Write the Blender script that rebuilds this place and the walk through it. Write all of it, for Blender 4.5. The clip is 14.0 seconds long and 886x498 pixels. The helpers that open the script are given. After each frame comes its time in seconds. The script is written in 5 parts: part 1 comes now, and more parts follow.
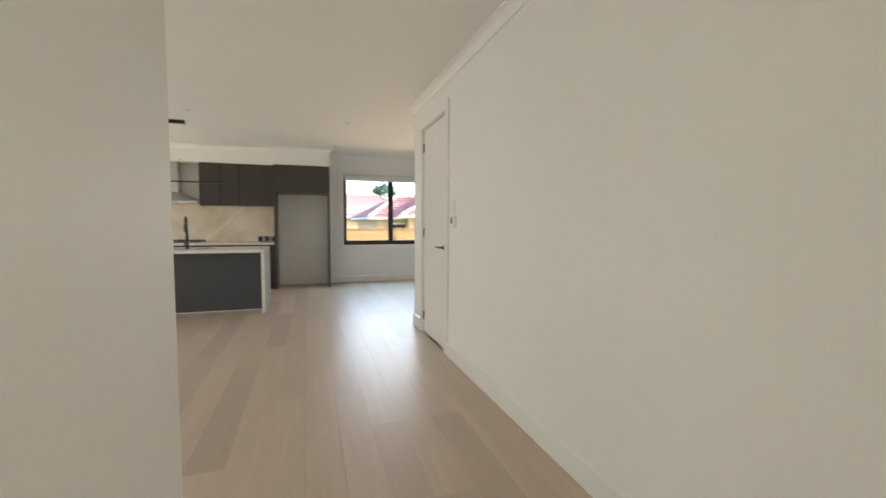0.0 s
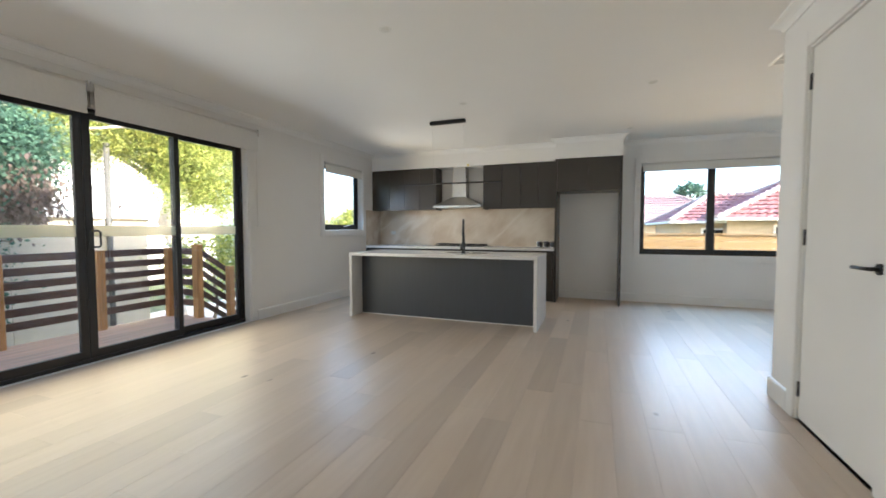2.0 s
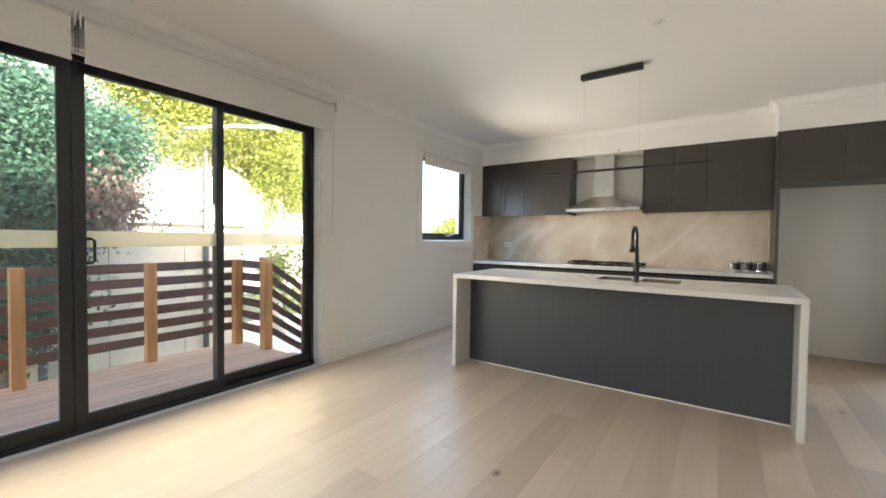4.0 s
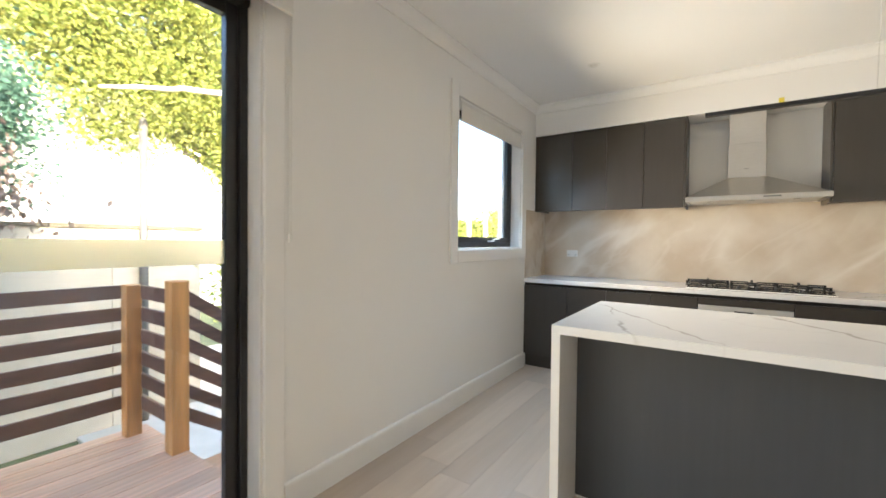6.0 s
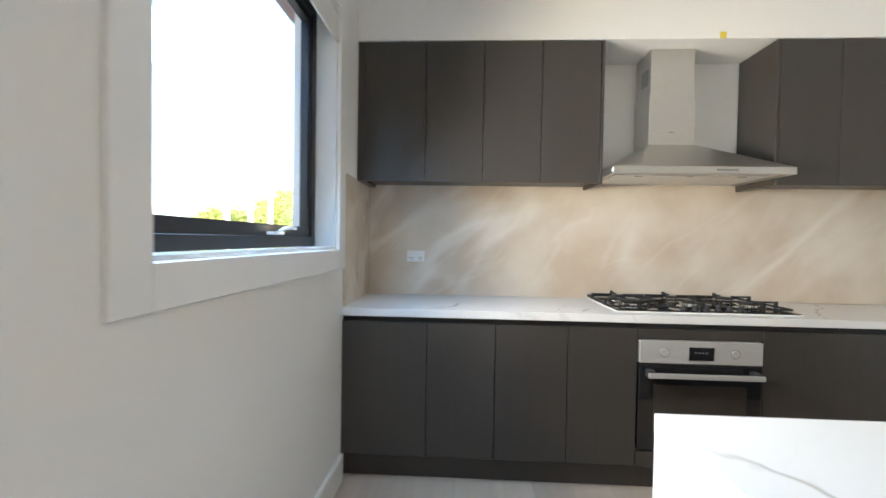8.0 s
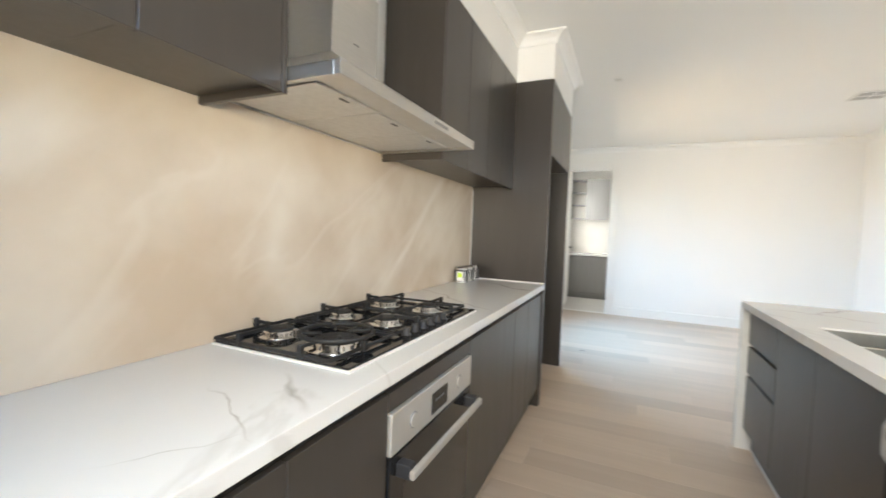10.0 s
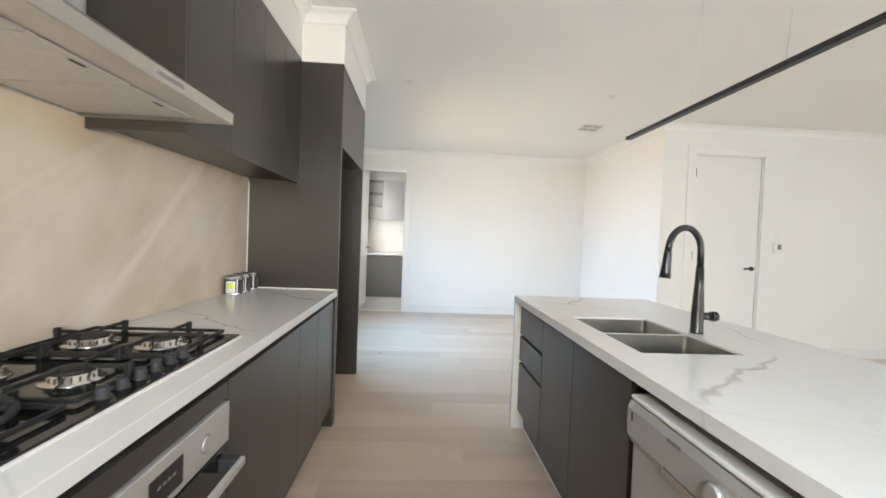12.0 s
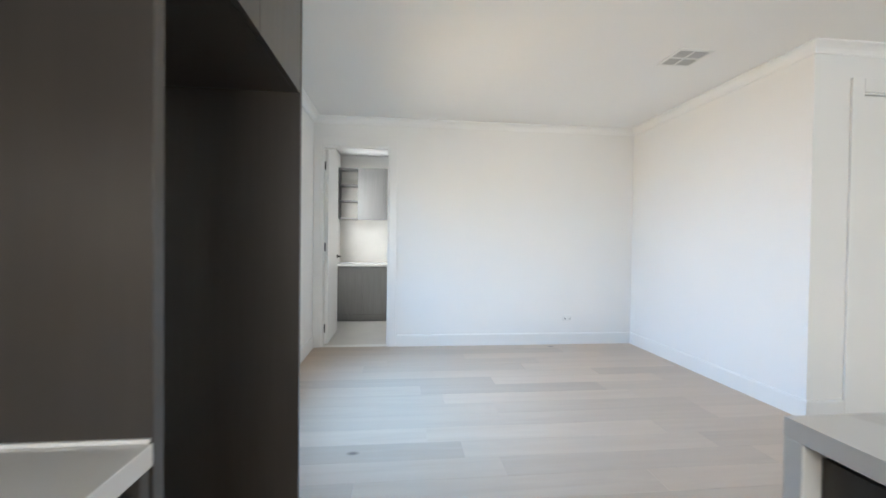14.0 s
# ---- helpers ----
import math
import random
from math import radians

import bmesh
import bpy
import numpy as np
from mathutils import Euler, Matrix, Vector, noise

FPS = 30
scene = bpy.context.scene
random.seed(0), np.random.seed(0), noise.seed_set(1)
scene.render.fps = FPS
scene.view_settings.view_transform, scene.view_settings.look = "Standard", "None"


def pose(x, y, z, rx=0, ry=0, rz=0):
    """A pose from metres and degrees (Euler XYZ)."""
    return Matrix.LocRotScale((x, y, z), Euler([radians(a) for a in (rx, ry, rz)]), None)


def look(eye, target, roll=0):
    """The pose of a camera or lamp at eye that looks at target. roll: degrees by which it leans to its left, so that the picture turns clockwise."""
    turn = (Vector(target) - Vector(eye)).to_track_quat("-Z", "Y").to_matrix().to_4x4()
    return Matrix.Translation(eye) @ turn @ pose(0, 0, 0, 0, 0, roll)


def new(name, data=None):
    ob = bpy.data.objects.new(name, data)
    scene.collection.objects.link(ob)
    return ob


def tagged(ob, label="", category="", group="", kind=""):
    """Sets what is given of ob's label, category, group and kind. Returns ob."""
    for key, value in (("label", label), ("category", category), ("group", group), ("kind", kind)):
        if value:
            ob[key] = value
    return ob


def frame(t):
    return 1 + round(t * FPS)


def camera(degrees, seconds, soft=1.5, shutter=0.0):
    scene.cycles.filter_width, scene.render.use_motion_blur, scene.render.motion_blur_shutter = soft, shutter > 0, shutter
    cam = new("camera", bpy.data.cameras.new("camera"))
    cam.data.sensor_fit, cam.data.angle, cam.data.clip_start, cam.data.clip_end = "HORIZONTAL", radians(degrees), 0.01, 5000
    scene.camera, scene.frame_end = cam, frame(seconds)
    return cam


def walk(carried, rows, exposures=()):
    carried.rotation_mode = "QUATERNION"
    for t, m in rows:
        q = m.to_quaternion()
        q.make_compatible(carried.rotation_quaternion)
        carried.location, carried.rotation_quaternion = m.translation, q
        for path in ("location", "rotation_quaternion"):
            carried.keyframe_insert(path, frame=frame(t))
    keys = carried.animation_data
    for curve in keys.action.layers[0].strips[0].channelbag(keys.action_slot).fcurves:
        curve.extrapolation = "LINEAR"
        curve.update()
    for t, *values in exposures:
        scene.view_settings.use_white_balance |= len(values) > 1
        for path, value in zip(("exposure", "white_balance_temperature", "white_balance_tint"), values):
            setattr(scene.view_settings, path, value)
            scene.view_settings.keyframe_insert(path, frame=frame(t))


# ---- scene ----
cam = camera(94.9, 14.0, soft=1.6, shutter=0.25)
# seconds, stops, kelvin, tint
EXPOSURES = [(0, 2.78, 5850, 8), (0.5, 2.80, 5550, 8), (1, 2.76, 5350, 8), (2.5, 2.72, 5450, 8), (3, 2.78, 5500, 8), (5.5, 3.44, 5850, 9), (7, 3.20, 5450, 8),
             (9.5, 3.84, 5300, 8), (10, 3.50, 5500, 8), (11, 3.28, 5450, 9), (12.5, 3.38, 5350, 8), (13.5, 3.26, 5200, 8), (14, 3.10, 5150, 8)]
PATH = [
    (0, (4.24, -8.949, 1.294), (4.865, -7.054, 1.165), 0.3),
    (0.5, (4.396, -8.699, 1.215), (4.576, -6.71, 1.106), 0.2),
    (1, (4.491, -8.309, 1.231), (4.319, -6.319, 1.126), 0.0),
    (1.5, (4.461, -7.917, 1.236), (3.985, -5.977, 1.135), -0.1),
    (2, (4.292, -7.575, 1.235), (3.582, -5.708, 1.135), -0.0),
    (2.5, (4.107, -7.184, 1.22), (3.227, -5.39, 1.121), 0.2),
    (3, (3.84, -6.815, 1.24), (2.855, -5.076, 1.155), 0.4),
    (5.5, (2.053, -4.846, 1.256), (0.812, -3.277, 1.22), 0.8),
    (6, (1.647, -4.493, 1.27), (0.523, -2.84, 1.231), 0.6),
    (6.5, (1.304, -4.052, 1.25), (0.32, -2.311, 1.223), 0.5),
    (7, (0.962, -3.642, 1.252), (0.215, -1.787, 1.21), 0.5),
    (9.5, (0.526, -1.340, 1.262), (1.891, 0.120, 1.177), 1.8),
    (10, (0.613, -1.128, 1.26), (2.436, -0.309, 1.172), 2.1),
    (10.5, (0.589, -1.047, 1.254), (2.579, -0.878, 1.162), 2.3),
    (11, (0.549, -1.061, 1.257), (2.547, -1.111, 1.166), 2.2),
    (11.5, (0.598, -1.079, 1.258), (2.594, -1.188, 1.175), 2.1),
    (12, (0.903, -1.13, 1.273), (2.899, -1.248, 1.218), 2.2),
    (12.5, (1.333, -1.06, 1.272), (3.327, -1.201, 1.236), 2.0),
    (13, (1.812, -1.02, 1.252), (3.807, -1.162, 1.205), 1.4),
    (13.5, (2.326, -0.978, 1.252), (4.319, -1.136, 1.228), 1.0),
    (14, (2.888, -1.012, 1.243), (4.876, -1.222, 1.214), 0.7),
]
walk(cam, [(t, look(eye, target, roll)) for t, eye, target, roll in PATH], EXPOSURES)

# ---- world, sun, exposure ----
SUN_FROM = Vector((0.85, -0.26, 0.32)).normalized()      # towards the sun, over the roof behind the walker
world = bpy.data.worlds.new("sky")
scene.world = world
world.use_nodes = True
wt = world.node_tree
sky = wt.nodes.new("ShaderNodeTexSky")
sky.sky_type = "NISHITA"
sky.sun_disc = False
sky.sun_elevation = math.asin(SUN_FROM.z)
sky.sun_rotation = math.atan2(SUN_FROM.x, SUN_FROM.y)
sky.altitude, sky.air_density, sky.dust_density, sky.ozone_density = 50, 1.0, 2.5, 1.0
wt.links.new(sky.outputs[0], wt.nodes["Background"].inputs[0])
wt.nodes["Background"].inputs[1].default_value = 0.15
sun = new("sun", bpy.data.lights.new("sun", "SUN"))
sun.data.energy, sun.data.angle, sun.data.color = 2.7, radians(0.6), (1.0, 0.86, 0.66)
sun.matrix_world = look(SUN_FROM * 40, (0, 0, 0))


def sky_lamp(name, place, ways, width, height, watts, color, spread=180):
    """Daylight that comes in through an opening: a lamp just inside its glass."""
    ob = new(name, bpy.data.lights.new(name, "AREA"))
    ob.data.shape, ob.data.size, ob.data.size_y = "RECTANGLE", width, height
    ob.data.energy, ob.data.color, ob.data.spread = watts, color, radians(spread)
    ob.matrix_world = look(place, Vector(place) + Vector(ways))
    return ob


for z, down, watts, tint in ((0.50, 0.1, 2.6, (1.0, 0.78, 0.42)), (1.18, 0.3, 2.4, (1.0, 0.88, 0.66)), (1.86, 0.5, 2.5, (0.86, 0.94, 1.0))):
    sky_lamp("daylight_sliding_door", (0.03 + 0.24 * down, -5.27, z), (1, 0, -down), 3.45, 0.62, watts, tint, 155)
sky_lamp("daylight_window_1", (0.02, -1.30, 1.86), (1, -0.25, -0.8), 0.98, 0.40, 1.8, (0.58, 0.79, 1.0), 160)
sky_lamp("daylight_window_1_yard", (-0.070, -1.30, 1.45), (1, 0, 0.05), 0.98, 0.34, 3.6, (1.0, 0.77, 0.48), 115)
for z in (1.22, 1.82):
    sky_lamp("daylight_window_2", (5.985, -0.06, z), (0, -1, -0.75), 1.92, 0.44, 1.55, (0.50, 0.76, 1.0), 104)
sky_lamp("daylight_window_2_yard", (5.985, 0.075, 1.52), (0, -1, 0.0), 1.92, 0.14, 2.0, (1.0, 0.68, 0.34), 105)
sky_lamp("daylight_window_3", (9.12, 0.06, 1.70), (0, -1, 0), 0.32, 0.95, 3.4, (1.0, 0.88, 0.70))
# added lamp for warm light from behind the walker, at an unseen window
sky_lamp("daylight_unseen_entry", (4.62, -10.96, 1.55), (0, 1, 0), 0.80, 1.60, 1.5, (1.0, 0.78, 0.46))

# ---- helpers for building ----


def box(bm, x0, x1, y0, y1, z0, z1):
    vs = [bm.verts.new(p) for p in ((x0, y0, z0), (x1, y0, z0), (x1, y1, z0), (x0, y1, z0),
                                    (x0, y0, z1), (x1, y0, z1), (x1, y1, z1), (x0, y1, z1))]
    for f in ((3, 2, 1, 0), (4, 5, 6, 7), (0, 1, 5, 4), (1, 2, 6, 5), (2, 3, 7, 6), (3, 0, 4, 7)):
        bm.faces.new([vs[i] for i in f])
    return vs


def boxes(*dims, bevel=0.0, segments=2):
    bm = bmesh.new()
    for d in dims:
        box(bm, *d)
    if bevel:
        bmesh.ops.bevel(bm, geom=list(bm.edges), offset=bevel, segments=segments, affect="EDGES", profile=0.5)
    return bm


def tube(bm, path, radius, sides=12, cap=True):
    """A round tube along the points of path; radius is one number or one a point."""
    rings = []
    n = len(path)
    radii = radius if isinstance(radius, (list, tuple)) else [radius] * n
    pts = [Vector(p) for p in path]
    side = None
    for i, p in enumerate(pts):
        d = (pts[min(i + 1, n - 1)] - pts[max(i - 1, 0)]).normalized()
        if side is None:
            side = d.orthogonal().normalized()
        side = (side - d * side.dot(d)).normalized()
        up = d.cross(side)
        rings.append([bm.verts.new(p + radii[i] * (math.cos(a) * side + math.sin(a) * up))
                      for a in (2 * math.pi * k / sides for k in range(sides))])
    for a, b in zip(rings, rings[1:]):
        for k in range(sides):
            bm.faces.new((a[k], a[(k + 1) % sides], b[(k + 1) % sides], b[k])).smooth = True
    if cap:
        bm.faces.new(rings[0][::-1])
        bm.faces.new(rings[-1])
    return bm


def lathe(bm, profile, cx, cy, sides=24):
    """A turned body round a vertical line: profile rows of radius, z."""
    rings = [[bm.verts.new((cx + r * math.cos(a), cy + r * math.sin(a), z))
              for a in (2 * math.pi * k / sides for k in range(sides))] for r, z in profile]
    for a, b in zip(rings, rings[1:]):
        for k in range(sides):
            bm.faces.new((a[k], a[(k + 1) % sides], b[(k + 1) % sides], b[k])).smooth = True
    bm.faces.new(rings[0][::-1])
    bm.faces.new(rings[-1])
    return bm


def prism(bm, profile, p0, p1, out):
    """A strip with the given profile (distance out from the wall, z) from p0 to p1."""
    out = Vector((*out, 0))
    ends = [[bm.verts.new(Vector((*p, 0)) + out * o + Vector((0, 0, z))) for o, z in profile] for p in (p0, p1)]
    n = len(profile)
    for k in range(n):
        bm.faces.new((ends[0][k], ends[0][(k + 1) % n], ends[1][(k + 1) % n], ends[1][k]))
    bm.faces.new(ends[0][::-1])
    bm.faces.new(ends[1])
    bmesh.ops.recalc_face_normals(bm, faces=bm.faces)
    return bm


def finish(name, bm, material):
    bmesh.ops.recalc_face_normals(bm, faces=bm.faces)
    me = bpy.data.meshes.new(name)
    bm.to_mesh(me)
    bm.free()
    me.materials.append(material)
    return new(name, me)


def part(name, bm, material, parent, label=""):
    ob = finish(name, bm, material)
    ob.parent = parent
    return tagged(ob, label)


def thing(name, label, category, group="", kind=""):
    return tagged(new(name), label, category, group, kind)


def solid(name, bm, material, label, category, group="", kind=""):
    return tagged(finish(name, bm, material), label, category, group, kind)


# ---- materials ----


def material(name, color, rough=0.5, metal=0.0, noise_scale=0.0, noise_amount=0.0, bump=0.0, bump_scale=80.0,
             random_tone=0.0, stretch=(1, 1, 1), rough_var=0.0, spec=0.5, coat=0.0):
    m = bpy.data.materials.new(name)
    m.use_nodes = True
    nt = m.node_tree
    b = nt.nodes["Principled BSDF"]
    b.inputs["Roughness"].default_value = rough
    b.inputs["Metallic"].default_value = metal
    b.inputs["Specular IOR Level"].default_value = spec
    b.inputs["Coat Weight"].default_value = coat
    b.inputs["Base Color"].default_value = (*color, 1)
    tc = nt.nodes.new("ShaderNodeTexCoord")
    mp = nt.nodes.new("ShaderNodeMapping")
    mp.inputs["Scale"].default_value = stretch
    nt.links.new(tc.outputs["Object"], mp.inputs[0])
    if noise_amount or random_tone:
        hsv = nt.nodes.new("ShaderNodeHueSaturation")
        hsv.inputs["Color"].default_value = (*color, 1)
        value = None
        if noise_amount:
            nz = nt.nodes.new("ShaderNodeTexNoise")
            nz.inputs["Scale"].default_value = noise_scale
            nz.inputs["Detail"].default_value = 6
            nt.links.new(mp.outputs[0], nz.inputs["Vector"])
            mr = nt.nodes.new("ShaderNodeMapRange")
            mr.inputs[1].default_value, mr.inputs[2].default_value = 0.3, 0.7
            mr.inputs[3].default_value, mr.inputs[4].default_value = 1 - noise_amount, 1 + noise_amount
            nt.links.new(nz.outputs["Fac"], mr.inputs[0])
            value = mr.outputs[0]
            if rough_var:
                rr = nt.nodes.new("ShaderNodeMapRange")
                rr.inputs[3].default_value, rr.inputs[4].default_value = rough - rough_var, rough + rough_var
                nt.links.new(nz.outputs["Fac"], rr.inputs[0])
                nt.links.new(rr.outputs[0], b.inputs["Roughness"])
        if random_tone:
            oi = nt.nodes.new("ShaderNodeObjectInfo")
            mr2 = nt.nodes.new("ShaderNodeMapRange")
            mr2.inputs[3].default_value, mr2.inputs[4].default_value = 1 - random_tone, 1 + random_tone
            nt.links.new(oi.outputs["Random"], mr2.inputs[0])
            if value:
                mul = nt.nodes.new("ShaderNodeMath")
                mul.operation = "MULTIPLY"
                nt.links.new(value, mul.inputs[0])
                nt.links.new(mr2.outputs[0], mul.inputs[1])
                value = mul.outputs[0]
            else:
                value = mr2.outputs[0]
        nt.links.new(value, hsv.inputs["Value"])
        nt.links.new(hsv.outputs[0], b.inputs["Base Color"])
    if bump:
        bn = nt.nodes.new("ShaderNodeTexNoise")
        bn.inputs["Scale"].default_value = bump_scale
        bn.inputs["Detail"].default_value = 4
        nt.links.new(mp.outputs[0], bn.inputs["Vector"])
        bu = nt.nodes.new("ShaderNodeBump")
        bu.inputs["Strength"].default_value = bump
        bu.inputs["Distance"].default_value = 0.002
        nt.links.new(bn.outputs["Fac"], bu.inputs["Height"])
        nt.links.new(bu.outputs[0], b.inputs["Normal"])
    return m


def veined(name, base, tint, vein, scale, turn, rough, width=0.03, cloud=0.35, seed=0.0, strength=1.0, broad=False, lines=()):
    """Polished stone slab: clouded base with thin branching veins."""
    m = bpy.data.materials.new(name)
    m.use_nodes = True
    nt = m.node_tree
    L = nt.links.new
    b = nt.nodes["Principled BSDF"]
    b.inputs["Roughness"].default_value = rough
    tc = nt.nodes.new("ShaderNodeTexCoord")
    mp = nt.nodes.new("ShaderNodeMapping")
    mp.inputs["Rotation"].default_value = [radians(a) for a in turn]
    mp.inputs["Location"].default_value = (seed, seed * 0.7, seed * 1.3)
    L(tc.outputs["Object"], mp.inputs[0])
    cl = nt.nodes.new("ShaderNodeTexNoise")
    cl.inputs["Scale"].default_value, cl.inputs["Detail"].default_value = scale * (1.3 if broad else 0.8), 5
    L(mp.outputs[0], cl.inputs["Vector"])
    mix = nt.nodes.new("ShaderNodeMix")
    mix.data_type = "RGBA"
    mix.inputs["A"].default_value, mix.inputs["B"].default_value = (*base, 1), (*tint, 1)
    cr = nt.nodes.new("ShaderNodeMapRange")
    cr.inputs[1].default_value, cr.inputs[2].default_value = 0.5 - cloud * 0.5, 0.5 + cloud * 0.5
    L(cl.outputs["Fac"], cr.inputs[0])
    L(cr.outputs[0], mix.inputs["Factor"])
    col = mix.outputs["Result"]
    for k, (s, w, amount) in enumerate(((scale, width, 1.0), (scale * 2.3, width * 0.6, 0.28))):
        st = nt.nodes.new("ShaderNodeMapping")
        st.inputs["Scale"].default_value = (0.3, 1.0, 1.0) if broad else (1.0, 0.55, 1.0)
        st.inputs["Location"].default_value = (3.1 * k, 1.7 * k, 0.4)
        L(mp.outputs[0], st.inputs[0])
        nz = nt.nodes.new("ShaderNodeTexNoise")
        nz.inputs["Scale"].default_value = s
        nz.inputs["Detail"].default_value = 6.0 if not broad else 3.0
        nz.inputs["Roughness"].default_value = 0.5
        nz.inputs["Distortion"].default_value = 0.6
        L(st.outputs[0], nz.inputs["Vector"])
        sub = nt.nodes.new("ShaderNodeMath")
        sub.operation = "SUBTRACT"
        sub.inputs[1].default_value = 0.5
        L(nz.outputs["Fac"], sub.inputs[0])
        ab = nt.nodes.new("ShaderNodeMath")
        ab.operation = "ABSOLUTE"
        L(sub.outputs[0], ab.inputs[0])
        rg = nt.nodes.new("ShaderNodeMapRange")
        rg.inputs[1].default_value, rg.inputs[2].default_value = 0.0, w
        rg.inputs[3].default_value, rg.inputs[4].default_value = strength * amount, 0.0
        rg.interpolation_type = "SMOOTHSTEP"
        L(ab.outputs[0], rg.inputs[0])
        # veins come and go
        gate = nt.nodes.new("ShaderNodeTexNoise")
        gate.inputs["Scale"].default_value = scale * 0.9
        L(st.outputs[0], gate.inputs["Vector"])
        gr = nt.nodes.new("ShaderNodeMapRange")
        gr.inputs[1].default_value, gr.inputs[2].default_value = (0.42, 0.62) if broad else (0.43, 0.57)
        L(gate.outputs["Fac"], gr.inputs[0])
        mu = nt.nodes.new("ShaderNodeMath")
        mu.operation = "MULTIPLY"
        L(rg.outputs[0], mu.inputs[0])
        L(gr.outputs[0], mu.inputs[1])
        mx = nt.nodes.new("ShaderNodeMix")
        mx.data_type = "RGBA"
        mx.inputs["B"].default_value = (*vein, 1)
        L(mu.outputs[0], mx.inputs["Factor"])
        L(col, mx.inputs["A"])
        col = mx.outputs["Result"]
    if lines:
        wob = nt.nodes.new("ShaderNodeTexNoise")
        wob.inputs["Scale"].default_value, wob.inputs["Detail"].default_value = 5.0, 2.5
        L(tc.outputs["Object"], wob.inputs["Vector"])
        wide = nt.nodes.new("ShaderNodeTexNoise")
        wide.inputs["Scale"].default_value, wide.inputs["Detail"].default_value = 14.0, 3
        L(tc.outputs["Object"], wide.inputs["Vector"])
        total = None
        for x0, y0, x1, y1, w in lines:
            def calc(op, a, c):
                n = nt.nodes.new("ShaderNodeMath")
                n.operation = op
                for k, v in enumerate((a, c)):
                    if isinstance(v, (int, float)):
                        n.inputs[k].default_value = v
                    elif v is not None:
                        L(v, n.inputs[k])
                return n.outputs[0]
            at = nt.nodes.new("ShaderNodeMapping")
            at.vector_type = "TEXTURE"
            at.inputs["Location"].default_value = ((x0 + x1) / 2, (y0 + y1) / 2, 0)
            at.inputs["Rotation"].default_value = (0, 0, math.atan2(y1 - y0, x1 - x0))
            L(tc.outputs["Object"], at.inputs[0])
            sp = nt.nodes.new("ShaderNodeSeparateXYZ")
            L(at.outputs[0], sp.inputs[0])
            half = math.hypot(x1 - x0, y1 - y0) / 2
            off = calc("MULTIPLY", calc("SUBTRACT", wob.outputs["Fac"], 0.5), 0.20)
            across = calc("ABSOLUTE", calc("ADD", sp.outputs["Y"], off), None)
            thin = calc("MULTIPLY", wide.outputs["Fac"], 2.0 * w)
            line = calc("SUBTRACT", 1.0, calc("DIVIDE", across, thin))
            end = calc("MULTIPLY", calc("SUBTRACT", half, calc("ABSOLUTE", sp.outputs["X"], None)), 9.0)
            for v in (line, end):
                v.node.use_clamp = True
            one = calc("MULTIPLY", line, end)
            total = one if total is None else calc("MAXIMUM", total, one)
        fade = nt.nodes.new("ShaderNodeMath")
        fade.operation = "MULTIPLY"
        fade.inputs[1].default_value = 0.85
        L(total, fade.inputs[0])
        mx = nt.nodes.new("ShaderNodeMix")
        mx.data_type = "RGBA"
        mx.inputs["B"].default_value = (*vein, 1)
        L(fade.outputs[0], mx.inputs["Factor"])
        L(col, mx.inputs["A"])
        col = mx.outputs["Result"]
    L(col, b.inputs["Base Color"])
    return m


